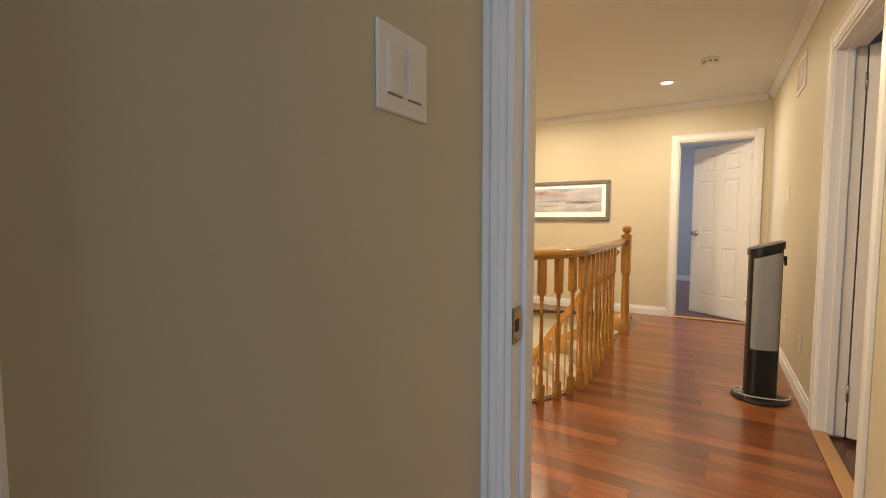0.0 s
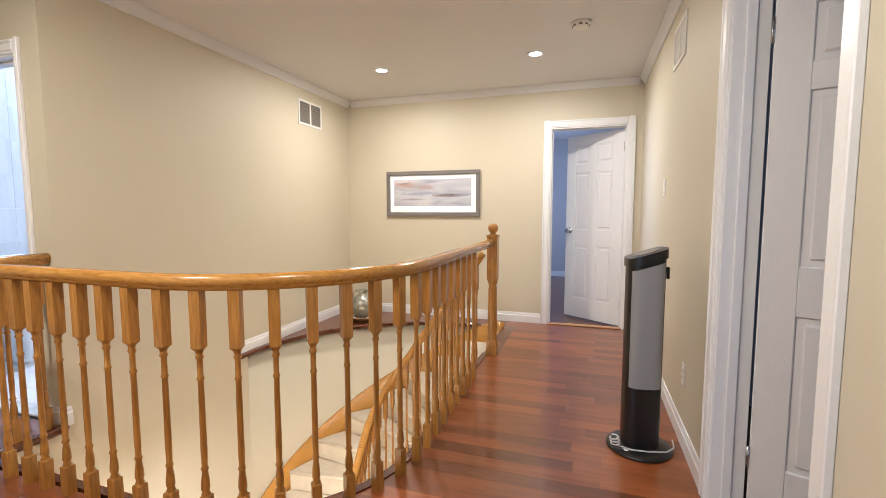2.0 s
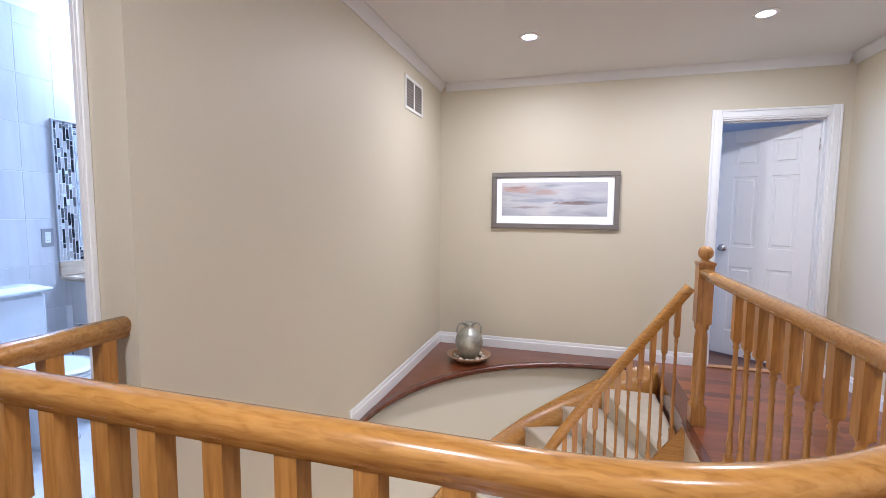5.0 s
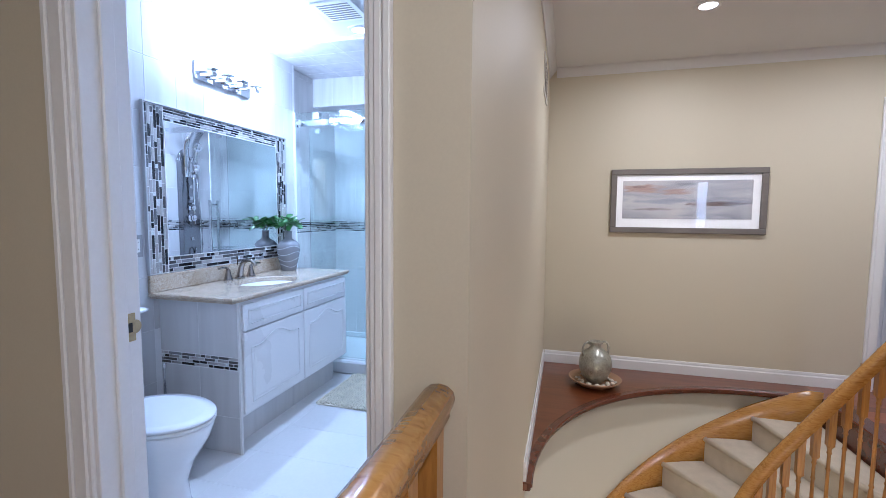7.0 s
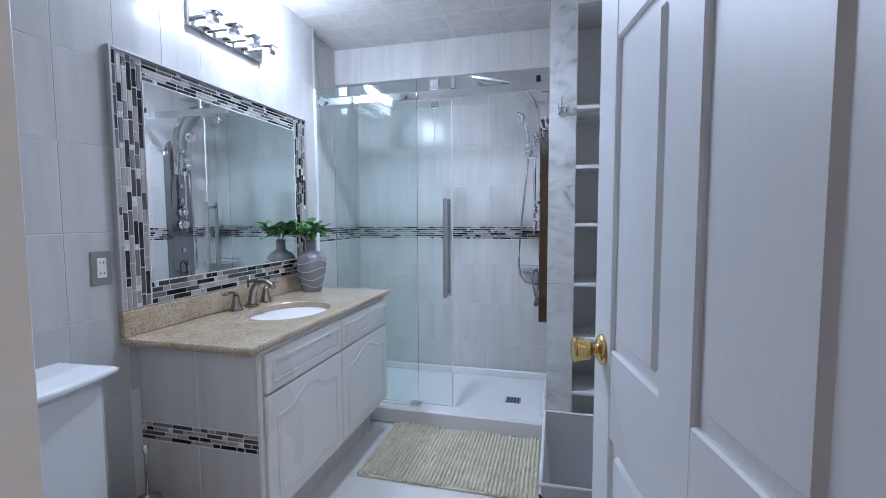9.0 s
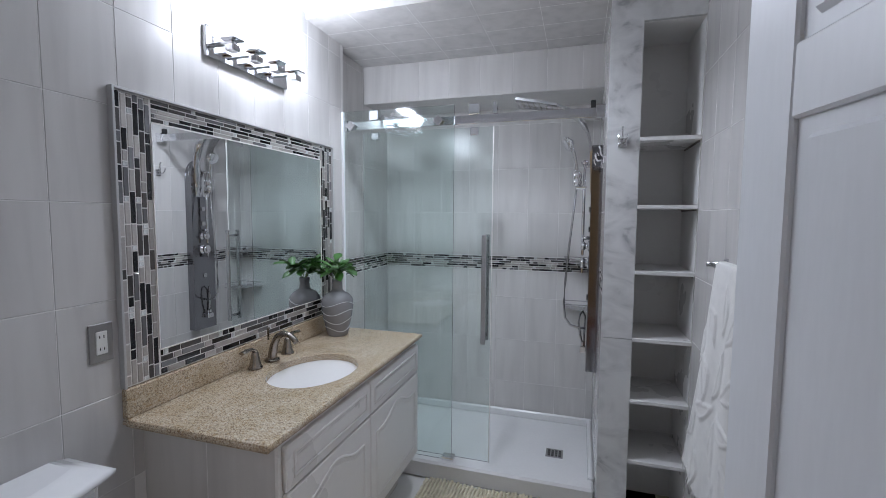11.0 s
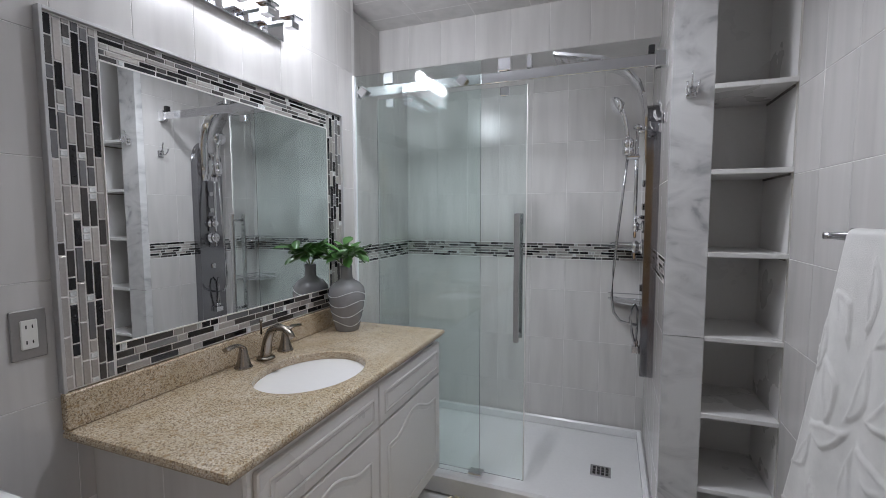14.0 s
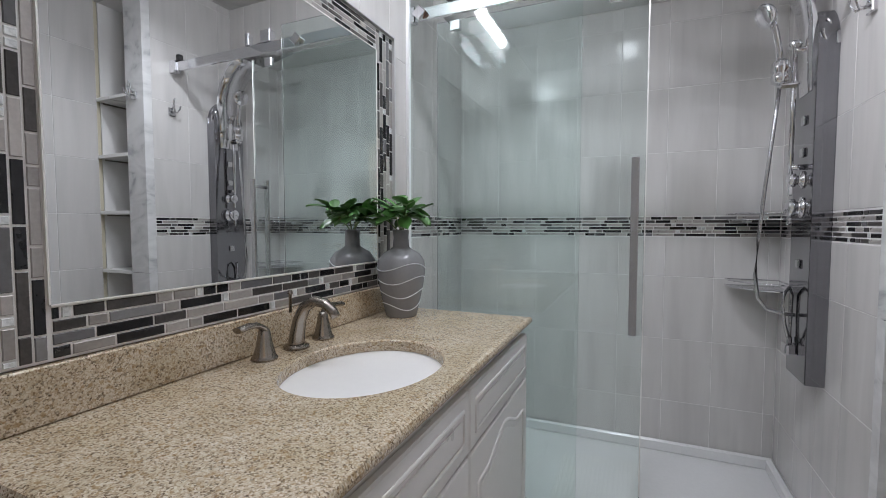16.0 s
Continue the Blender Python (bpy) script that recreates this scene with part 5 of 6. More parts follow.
nu, nv = 120, 270
grid = []
for i in range(nu + 1):
    u = i / nu
    col = []
    for j in range(nv + 1):
        s = j / nv * 1.42                      # down the front, over the bar, down the back
        if s < 0.78:
            z, off = 1.336 - (0.78 - s), -0.016 - 0.035 * (0.78 - s)
        elif s < 0.83:
            a = (s - 0.78) / 0.05 * math.pi
            z, off = 1.336 + 0.013 * math.sin(a), -0.016 * math.cos(a)
        else:
            z, off = 1.336 - (s - 0.83), 0.014
        drop = 1.336 - z
        spread = 1.0 + 0.60 * drop
        y = 4.925 + (u - 0.5) * 0.36 * spread + 0.17 * drop
        fold = 0.010 * math.sin(u * 13 + drop * 3) * min(1.0, drop * 3)
        relief = emboss((u - 0.5) * 0.5, drop) if s < 0.78 else 0.0
        fringe = 0.006 * math.sin(u * 60) + 0.02 * u if j == 0 else 0.0
        x = -2.205 + off - relief + fold * 0.6
        if s > 0.83:
            x = min(x, -2.170)
        col.append(bm.verts.new((x, y, z + fringe)))
    grid.append(col)
for i in range(nu):
    for j in range(nv):
        f = bm.faces.new((grid[i][j], grid[i + 1][j], grid[i + 1][j + 1], grid[i][j + 1]))
        f.smooth = True
hem_line = [tuple(c[0].co) for c in grid]
cloth = part("cloth", bm, TOWEL, towel)
sol = cloth.modifiers.new("thickness", "SOLIDIFY")
sol.thickness, sol.offset = 0.006, 0.0
bm = bmesh.new()
rnd = random.Random(12)
for k in range(110):
    p = Vector(hem_line[int(k / 110 * nu)])
    d1, d2 = rnd.uniform(-0.006, 0.006), rnd.uniform(-0.012, 0.012)
    sweep(bm, [p + Vector((0, 0, 0.004)), p + Vector((d1, d2 * 0.5, -0.014)), p + Vector((d1 * 1.5, d2, -rnd.uniform(0.022, 0.036)))], circle(0.0016, 4))
part("fringe", bm, TOWEL, towel, "short knotted fringe")

# vanity cabinet
VY0, VY1, VX = 4.553, 5.674, -3.47
vanity = thing("vanity_cabinet", "white vanity cabinet with arched panel doors and a tiled end", "vanity")
part("body", boxes((MX + TT, VX, VY0, VY1, 0.20, 0.822), bevel=0.001), THERMOFOIL, vanity)
plinth = part("plinth", boxes((MX + TT, VX - 0.10, VY0 + 0.002, VY1, 0.0, 0.20)), TILE, vanity, "recessed tiled plinth")
part("end_wall", boxes((MX + TT, VX - 0.004, VY0 - 0.012, VY0 - 0.001, 0.0, 0.822)), GROUT, vanity, "tiled end with a mosaic band")
part("corner_strip", boxes((VX - 0.006, VX + 0.006, VY0 - 0.014, VY0 - 0.001, 0.0, 0.822), bevel=0.001), THERMOFOIL, vanity)


def front_panel(y0, y1, z0, z1, arched):
    leaf = part("cabinet_door" if arched else "drawer_front", boxes((VX, VX + 0.019, y0, y1, z0, z1), bevel=0.004), THERMOFOIL, vanity)
    e = 0.055 if arched else 0.035
    path = [(y0 + e, z0 + e), (y1 - e, z0 + e)]
    if arched:
        n = 24
        for k in range(n + 1):
            u = k / n
            b = 0.5 - 0.5 * math.cos(2 * math.pi * min(1.0, max(0.0, (u - 0.12) / 0.76)))
            path.append((y1 - e - (y1 - y0 - 2 * e) * u, z1 - e - 0.035 + 0.05 * b))
    else:
        path += [(y1 - e, z1 - e), (y0 + e, z1 - e)]
    bm = bmesh.new()
    sweep(bm, [(VX + 0.019, y, z) for y, z in path], [(-0.006, -0.001), (-0.0045, 0.0028), (0.0, 0.0045), (0.0045, 0.0028), (0.006, -0.001)], up=Vector((1, 0, 0)), closed=True)
    part("raised_bead", bm, THERMOFOIL, leaf)
    bm = bmesh.new()
    inner = [(y + math.copysign(0.014, (y0 + y1) / 2 - y), z + math.copysign(0.014, (z0 + z1) / 2 - z)) for y, z in path]
    low, top = [bm.verts.new((VX + 0.0185, y, z)) for y, z in inner], [bm.verts.new((VX + 0.0212, y * 0.97 + 0.03 * (y0 + y1) / 2, z * 0.97 + 0.03 * (z0 + z1) / 2)) for y, z in inner]
    bm.faces.new(top)
    for k in range(len(low)):
        j = (k + 1) % len(low)
        bm.faces.new((low[k], low[j], top[j], top[k]))
    part("raised_field", bm, THERMOFOIL, leaf)


ysp = [(VY0 + 0.008, 5.107), (5.113, VY1 - 0.004)]
for y0, y1 in ysp:
    front_panel(y0, y1, 0.663, 0.806, False)
    front_panel(y0, y1, 0.214, 0.656, True)

# granite top with an oval cut-out
SKX, SKY, SAX, SAY = -3.682, 5.055, 0.168, 0.211
CTX0, CTX1, CTY0, CTY1 = MX + TT, -3.445, 4.474, 5.722
top_ob = thing("granite_countertop", "speckled beige granite countertop with an oval cut-out", "countertop")
bm = bmesh.new()
n = 64
angles = sorted([2 * math.pi * k / n for k in range(n)] + [math.atan2(yy - SKY, xx - SKX) % (2 * math.pi) for xx in (CTX0, CTX1) for yy in (CTY0, CTY1)])
rim, edge = [], []
for a in angles:
    c, s = math.cos(a), math.sin(a)
    k = min((CTX1 - SKX) / c if c > 1e-9 else 1e9, (CTX0 - SKX) / c if c < -1e-9 else 1e9, (CTY1 - SKY) / s if s > 1e-9 else 1e9, (CTY0 - SKY) / s if s < -1e-9 else 1e9)
    rim.append((SKX + SAX * c, SKY + SAY * s))
    edge.append((SKX + k * c, SKY + k * s))


def inset(p, d):
    return (min(max(p[0], CTX0), CTX1 - d), min(max(p[1], CTY0 + d), CTY1 - d))


layers = [[(*p, 0.823) for p in rim], [(*p, 0.849) for p in rim], [(SKX + (p[0] - SKX) * 1.02, SKY + (p[1] - SKY) * 1.02, 0.853) for p in rim],
          [(*inset(p, 0.012), 0.853) for p in edge], [(*inset(p, 0.004), 0.8505) for p in edge], [(*p, 0.844) for p in edge], [(*p, 0.836) for p in edge], [(*inset(p, 0.008), 0.8315) for p in edge], [(*inset(p, 0.012), 0.823) for p in edge]]
rows = [[bm.verts.new(p) for p in layer] for layer in layers]
m4 = len(rim)
for a, b in list(zip(rows, rows[1:])) + [(rows[-1], rows[0])]:
    for k in range(m4):
        bm.faces.new((a[k], a[(k + 1) % m4], b[(k + 1) % m4], b[k]))
part("slab", bm, GRANITE, top_ob)
part("backsplash", boxes((CTX0, CTX0 + 0.02, CTY0, CTY1, 0.8535, 0.947), bevel=0.003), GRANITE, top_ob, "low granite backsplash")
basin = thing("sink_basin", "white oval undermount ceramic basin", "sink")
bm = bmesh.new()
rings = []
for f, z in ((1.06, 0.8225), (1.02, 0.8225), (1.0, 0.814), (0.97, 0.788), (0.88, 0.743), (0.66, 0.708), (0.30, 0.696), (0.08, 0.693)):
    rings.append([bm.verts.new((SKX + SAX * f * math.cos(2 * math.pi * k / 48), SKY + SAY * f * math.sin(2 * math.pi * k / 48), z)) for k in range(48)])
for a, b in zip(rings, rings[1:]):
    for k in range(48):
        f = bm.faces.new((a[k], a[(k + 1) % 48], b[(k + 1) % 48], b[k]))
        f.smooth = True
bm.faces.new(rings[-1])
part("bowl", bm, CERAMIC, basin)
bm = bmesh.new()
lathe(bm, [(0.024, 0.0), (0.024, 0.003), (0.012, 0.004), (0.0001, 0.002)], 20, (SKX, SKY, 0.694))
part("drain_ring", bm, CHROME, basin)

faucet = thing("faucet", "brushed nickel widespread faucet with two lever handles", "faucet", pose(-3.915, 5.09, 0.8535))
bm = bmesh.new()
lathe(bm, [(0.032, 0.0), (0.032, 0.006), (0.027, 0.010), (0.023, 0.012)], 24)
spine = [(0.0, 0, 0.008, 0.023), (0.004, 0, 0.04, 0.0205), (0.012, 0, 0.075, 0.0185), (0.03, 0, 0.108, 0.017), (0.06, 0, 0.125, 0.0155), (0.092, 0, 0.120, 0.0145), (0.115, 0, 0.103, 0.0135), (0.125, 0, 0.088, 0.0125)]
prev = None
for i, (x, y, z, r) in enumerate(spine):
    q0, q1 = spine[max(i - 1, 0)], spine[min(i + 1, len(spine) - 1)]
    d = Vector((q1[0] - q0[0], 0, q1[2] - q0[2])).normalized()
    nrm = Vector((0, 1, 0)).cross(d)
    ring = [bm.verts.new(Vector((x, y, z)) + Vector((0, 1, 0)) * r * math.cos(2 * math.pi * k / 16) + nrm * r * 0.85 * math.sin(2 * math.pi * k / 16)) for k in range(16)]
    if prev:
        for k in range(16):
            f = bm.faces.new((prev[k], prev[(k + 1) % 16], ring[(k + 1) % 16], ring[k]))
            f.smooth = True
    prev = ring
bm.faces.new(prev)
part("spout", bm, NICKEL, faucet, "arched spout")
bm = bmesh.new()
lathe(bm, [(0.004, 0.09), (0.004, 0.135), (0.007, 0.138), (0.006, 0.146), (0.0001, 0.148)], 12, (-0.018, 0, 0))
part("lift_rod", bm, NICKEL, faucet)
for s in (-1, 1):
    bm = bmesh.new()
    lathe(bm, [(0.030, 0.0), (0.030, 0.005), (0.026, 0.008), (0.025, 0.012), (0.0195, 0.032), (0.0155, 0.052), (0.0135, 0.066), (0.009, 0.074), (0.0001, 0.076)], 22, (0.0, s * 0.106, 0))
    h = part("handle_base", bm, NICKEL, faucet)
    bm = bmesh.new()
    sweep(bm, [(0.0, s * 0.103, 0.060), (0.001, s * 0.113, 0.076), (0.002, s * 0.130, 0.085), (0.003, s * 0.152, 0.0875), (0.004, s * 0.173, 0.085), (0.004, s * 0.186, 0.084)], circle(0.0125, 12, 0.55))
    part("lever", bm, NICKEL, h)

# mirror with a mosaic border
mirror = thing("wall_mirror_glass", "large rectangular mirror set in a glass mosaic border", "mirror")
MF = MX + TT
MY0, MY1, MZ0, MZ1 = 4.480, 5.684, 0.950, 1.858
IY0, IY1, IZ0, IZ1 = 4.602, 5.569, 1.040, 1.779
part("backing", boxes((MF, MF + 0.010, MY0, MY1, MZ0, MZ1)), GROUT, mirror, "white grouted backing")
part("mirror_pane", boxes((MF + 0.010, MF + 0.0135, IY0, IY1, IZ0, IZ1)), MIRROR, mirror, "silvered mirror glass")
part("edge_trim", boxes((MF, MF + 0.022, MY0 - 0.008, MY0, MZ0, MZ1 + 0.008), (MF, MF + 0.022, MY1, MY1 + 0.008, MZ0, MZ1 + 0.008), (MF, MF + 0.022, MY0, MY1, MZ1, MZ1 + 0.008), bevel=0.001), EDGE_GREY, mirror, "satin grey metal edge trim")
part("inner_bead", boxes((MF + 0.010, MF + 0.015, IY0 - 0.003, IY0, IZ0, IZ1), (MF + 0.010, MF + 0.015, IY1, IY1 + 0.003, IZ0, IZ1), (MF + 0.010, MF + 0.015, IY0, IY1, IZ1, IZ1 + 0.003), (MF + 0.010, MF + 0.015, IY0, IY1, IZ0 - 0.003, IZ0)), PLASTIC, mirror)

# vanity light
light = thing("vanity_light", "chrome vanity light with four lit crystal cubes", "wall light", pose(MF, 0, 0))
part("back_plate", boxes((0, 0.018, 4.828, 5.296, 2.069, 2.183), bevel=0.002), CHROME, light)
for k in range(4):
    y = 4.876 + 0.125 * k
    a = part("arm", boxes((0.018, 0.10, y - 0.012, y + 0.012, 2.115, 2.127), (0.06, 0.125, y - 0.03, y + 0.03, 2.127, 2.135), bevel=0.002), CHROME, light)
    part("socket_block", boxes((0.072, 0.113, y - 0.02, y + 0.02, 2.09, 2.115), bevel=0.003), CHROME, a)
    c = part("crystal_cube", boxes((0.062, 0.123, y - 0.03, y + 0.03, 2.1355, 2.197), bevel=0.004), BULB_COOL, a, "glowing crystal cube")
    c.visible_shadow = False

outlet("power_outlet", "white double outlet in a brushed steel plate", pose(MF, 4.420, 1.110, 0, 0, LEFT_FACE), plate=PLATE_GREY)
downlight(-3.195, 5.41, BATH_Z, BULB_COOL)
fan = thing("exhaust_fan", "white louvred ceiling exhaust grille", "exhaust fan", pose(-3.18, 5.12, BATH_Z))
part("frame", boxes((-0.13, 0.13, -0.13, 0.13, -0.012, 0), bevel=0.004), PLASTIC, fan)
for k in range(8):
    part("slot", boxes((-0.10, 0.10, -0.1 + 0.027 * k, -0.087 + 0.027 * k, -0.0128, -0.0115)), VENT_GREY, fan)

# vase with a leafy sprig
vase = thing("ceramic_vase", "grey glazed vase with pale wavy lines", "vase", pose(-3.868, 5.560, 0.8535))
prof = [(0.050, 0.0), (0.0535, 0.004), (0.064, 0.05), (0.077, 0.11), (0.0835, 0.16), (0.080, 0.193), (0.062, 0.218), (0.038, 0.231), (0.0275, 0.240), (0.0255, 0.27), (0.027, 0.297), (0.022, 0.298), (0.018, 0.27)]
bm = bmesh.new()
lathe(bm, prof, 40)
part("body", bm, POT, vase)


def vase_r(z):
    for (r0, z0), (r1, z1) in zip(prof, prof[1:]):
        if z0 <= z <= z1:
            return r0 + (r1 - r0) * (z - z0) / (z1 - z0)
    return prof[-1][0]


for j, z0 in enumerate((0.040, 0.082, 0.128, 0.172)):
    bm = bmesh.new()
    path = []
    for k in range(64):
        a = 2 * math.pi * k / 64
        z = z0 + 0.011 * math.sin(2 * a + j * 0.9) + 0.003 * math.sin(3 * a + j)
        r = vase_r(z) + 0.0004
        path.append((r * math.cos(a), r * math.sin(a), z))
    sweep(bm, path, circle(0.0017, 6), closed=True)
    part("glaze_line", bm, POT_LINE, vase)
plant = thing("leafy_sprig", "green artificial sprig of glossy oval leaves in the vase", "plant", pose(-3.868, 5.560, 0.8535))
rnd = random.Random(3)


def leaf_mesh():
    bm = bmesh.new()
    n = 8
    rows = []
    for i in range(n + 1):
        u = i / n
        w = 0.0175 * math.sin(math.pi * u ** 1.25) ** 0.75 + 0.0006
        z = -0.018 * u * u
        rows.append([bm.verts.new((0.066 * u, s * w, z + 0.005 * abs(s))) for s in (-1, -0.5, 0, 0.5, 1)])
    for a, b in zip(rows, rows[1:]):
        for k in range(4):
            f = bm.faces.new((a[k], a[k + 1], b[k + 1], b[k]))
            f.smooth = True
    return mesh_of("leaf", bm, LEAF)


LEAF_MESH = leaf_mesh()
for s in range(6):
    az = s * 1.05 + 0.3
    tilt = (0.35, 0.75, 0.5, 0.95, 0.45, 0.7)[s]
    length = rnd.uniform(0.085, 0.12)
    tip = Vector((math.cos(az) * math.sin(tilt), math.sin(az) * math.sin(tilt) * 1.25, math.cos(tilt))) * length
    base = Vector((0, 0, 0.285))
    pts = [base, base + tip * 0.5 + Vector((0, 0, 0.012)), base + tip]
    bm = bmesh.new()
    sweep(bm, pts, circle(0.0022, 6))
    st = part("stem", bm, STEM, plant)
    for k in range(9):
        u = 0.45 + 0.55 * k / 8
        p = base + tip * u + Vector((0, 0, 0.012 * math.sin(math.pi * u)))
        lf = part("leaf", LEAF_MESH, None, plant)
        lf.location = p
        lf.rotation_euler = (rnd.uniform(-0.5, 0.5), rnd.uniform(-0.95, 0.25), az + rnd.uniform(-1.9, 1.9))
        sc = rnd.uniform(0.85, 1.3)
        lf.scale = (sc, sc, sc)

# toilet
toilet = thing("toilet", "white ceramic toilet with its lid closed", "toilet", pose(-3.97, 4.095, 0))
tank = part("tank", boxes((0.0, 0.150, -0.205, 0.205, 0.38, 0.797), bevel=0.025), CERAMIC, toilet)
bm = bmesh.new()
# stepped lid: rim, sloping margin, raised middle; the front bows out
levels = [(0.797, 0.012), (0.804, 0.002), (0.816, 0.0), (0.822, 0.010), (0.826, 0.026), (0.837, 0.052), (0.841, 0.066)]
rings = []
for z, d in levels:
    ring = []
    for k in range(25):
        yy = -1 + 2 * k / 24
        ring.append(bm.verts.new((0.172 - d + 0.035 * (1 - yy * yy), yy * (0.222 - d), z)))
    ring += [bm.verts.new((min(0.004 + d * 0.3, 0.03), sgn * (0.222 - d), z)) for sgn in (1, -1)]
    rings.append(ring)
for a, b in zip(rings, rings[1:]):
    for k in range(len(a)):
        j = (k + 1) % len(a)
        bm.faces.new((a[k], a[j], b[j], b[k])).smooth = True
bm.faces.new(rings[0][::-1]), bm.faces.new(rings[-1])
part("tank_lid", bm, CERAMIC, toilet, "moulded ceramic tank lid")


def oval_rings(bm, levels, n=40):
    """levels: (z, front reach, half width, back reach)."""
    rings = []
    for z, fr, w, bk in levels:
        ring = []
        for k in range(n):
            a = 2 * math.pi * k / n
            c, s = math.cos(a), math.sin(a)
            ring.append(bm.verts.new((0.44 + (fr if c > 0 else bk) * c, w * s, z)))
        rings.append(ring)
    for a, b in zip(rings, rings[1:]):
        for k in range(n):
            f = bm.faces.new((a[k], a[(k + 1) % n], b[(k + 1) % n], b[k]))
            f.smooth = True
    bm.faces.new(rings[0][::-1]), bm.faces.new(rings[-1])
    return bm


part("bowl", oval_rings(bmesh.new(), [(0.0, 0.15, 0.11, 0.30), (0.03, 0.14, 0.105, 0.30), (0.12, 0.13, 0.10, 0.29), (0.22, 0.17, 0.125, 0.30), (0.32, 0.24, 0.165, 0.30), (0.385, 0.265, 0.18, 0.28), (0.395, 0.26, 0.178, 0.27)]), CERAMIC, toilet)
part("seat", oval_rings(bmesh.new(), [(0.397, 0.265, 0.182, 0.215), (0.403, 0.272, 0.187, 0.22), (0.412, 0.272, 0.187, 0.22), (0.414, 0.268, 0.183, 0.215)]), PLASTIC, toilet)
part("lid", oval_rings(bmesh.new(), [(0.417, 0.270, 0.186, 0.22), (0.424, 0.274, 0.189, 0.222), (0.430, 0.270, 0.185, 0.218), (0.434, 0.22, 0.15, 0.18)]), CERAMIC, toilet, "closed white seat lid")
part("flush_lever", boxes((0.15, 0.163, -0.17, -0.10, 0.72, 0.735), bevel=0.004), CHROME, toilet)
hose = thing("bidet_hose", "thin dark flexible hose beside the toilet tank", "hose")
bm = bmesh.new()
sweep(bm, [(-3.96, 3.84, 0.0), (-3.93, 3.84, 0.25), (-3.86, 3.82, 0.52), (-3.78, 3.84, 0.60), (-3.75, 3.86, 0.5), (-3.80, 3.855, 0.3)], circle(0.006, 8))
part("tube", bm, STEEL, hose)

brush = thing("toilet_brush", "chrome toilet brush in a round steel holder", "toilet brush", pose(-3.865, 4.45, 0))
bm = bmesh.new()
lathe(bm, [(0.042, 0.0), (0.044, 0.004), (0.044, 0.29), (0.041, 0.297), (0.016, 0.305), (0.014, 0.312)], 28)
part("holder", bm, STEEL, brush)
bm = bmesh.new()
lathe(bm, [(0.006, 0.305), (0.006, 0.46), (0.010, 0.465), (0.010, 0.49), (0.0001, 0.495)], 14)
part("handle", bm, CHROME, brush)

# collapsible laundry bin on a wire stand
bin_ob = thing("laundry_bin", "open white canvas bin on a folding dark wire stand", "laundry bin")
BX0_, BX1_, BY0_, BY1_ = -2.525, -2.195, 4.53, 5.03
bm = bmesh.new()
ztop, zlow, tw = 0.50, 0.10, 0.004
outer_t, outer_b = [(BX0_, BY0_), (BX1_, BY0_), (BX1_, BY1_), (BX0_, BY1_)], [(BX0_ + 0.03, BY0_ + 0.03), (BX1_ - 0.03, BY0_ + 0.03), (BX1_ - 0.03, BY1_ - 0.03), (BX0_ + 0.03, BY1_ - 0.03)]
cx, cy = (BX0_ + BX1_) / 2, (BY0_ + BY1_) / 2


def shrink(p):
    return (p[0] + math.copysign(tw, cx - p[0]), p[1] + math.copysign(tw, cy - p[1]))


loops = [[bm.verts.new((*p, zlow)) for p in outer_b], [bm.verts.new((*p, ztop)) for p in outer_t], [bm.verts.new((*shrink(p), ztop)) for p in outer_t], [bm.verts.new((*shrink(p), zlow + 0.01)) for p in outer_b]]
for a, b in zip(loops, loops[1:]):
    for k in range(4):
        bm.faces.new((a[k], a[(k + 1) % 4], b[(k + 1) % 4], b[k]))
bm.faces.new(loops[0][::-1]), bm.faces.new(loops[-1])
part("canvas", bm, CANVAS, bin_ob)
bm = bmesh.new()
sweep(bm, [(*p, ztop + 0.002) for p in outer_t], circle(0.007, 8), closed=True)
part("hem", bm, CANVAS, bin_ob)
for y in (BY0_ - 0.004, BY1_ + 0.004):
    for a, b in ((BX0_, BX1_), (BX1_, BX0_)):
        bm = bmesh.new()
        sweep(bm, [(a, y, 0.004), (b, y, 0.47)], circle(0.0035, 6))
        part("wire_leg", bm, WIRE, bin_ob)
for x in (BX0_ - 0.002,):
    for a, b in ((BY0_, BY1_), (BY1_, BY0_)):
        bm = bmesh.new()
        sweep(bm, [(x, a, 0.004), (x, b, 0.47)], circle(0.003, 6))
        part("wire_leg", bm, WIRE, bin_ob)

# woven bath mat: rows of plump yarn loops
rug = thing("bath_mat", "cream chunky woven cotton bath mat on the tiles", "bath mat", pose(-3.435, 5.205, 0.0))
rnd = random.Random(8)
ROWS_N, COLS_N, RW, RH = 33, 44, 0.875, 0.555
unit = bmesh.new()
bmesh.ops.create_icosphere(unit, subdivisions=1, radius=1.0)
unit.verts.ensure_lookup_table()
uv, uf = [v.co.copy() for v in unit.verts], [[v.index for v in f.verts] for f in unit.faces]
unit.free()
vs, fs = [], []
for i in range(COLS_N):
    for j in range(ROWS_N):
        c = Vector((RW * (i + 0.5) / COLS_N + rnd.uniform(-0.003, 0.003), RH * (j + 0.5 + 0.5 * (i % 2)) / ROWS_N + rnd.uniform(-0.002, 0.002) + 0.01 * math.sin(i * 0.3), 0.013 + rnd.uniform(-0.002, 0.003)))
        sx, sy, sz = 0.0105 + rnd.uniform(-0.0015, 0.002), 0.0115 + rnd.uniform(-0.002, 0.003), 0.012
        o = len(vs)
        vs += [(c.x + v.x * sx, c.y + v.y * sy, max(0.001, c.z + v.z * sz)) for v in uv]
        fs += [[o + k for k in f] for f in uf]
me = bpy.data.meshes.new("weave")
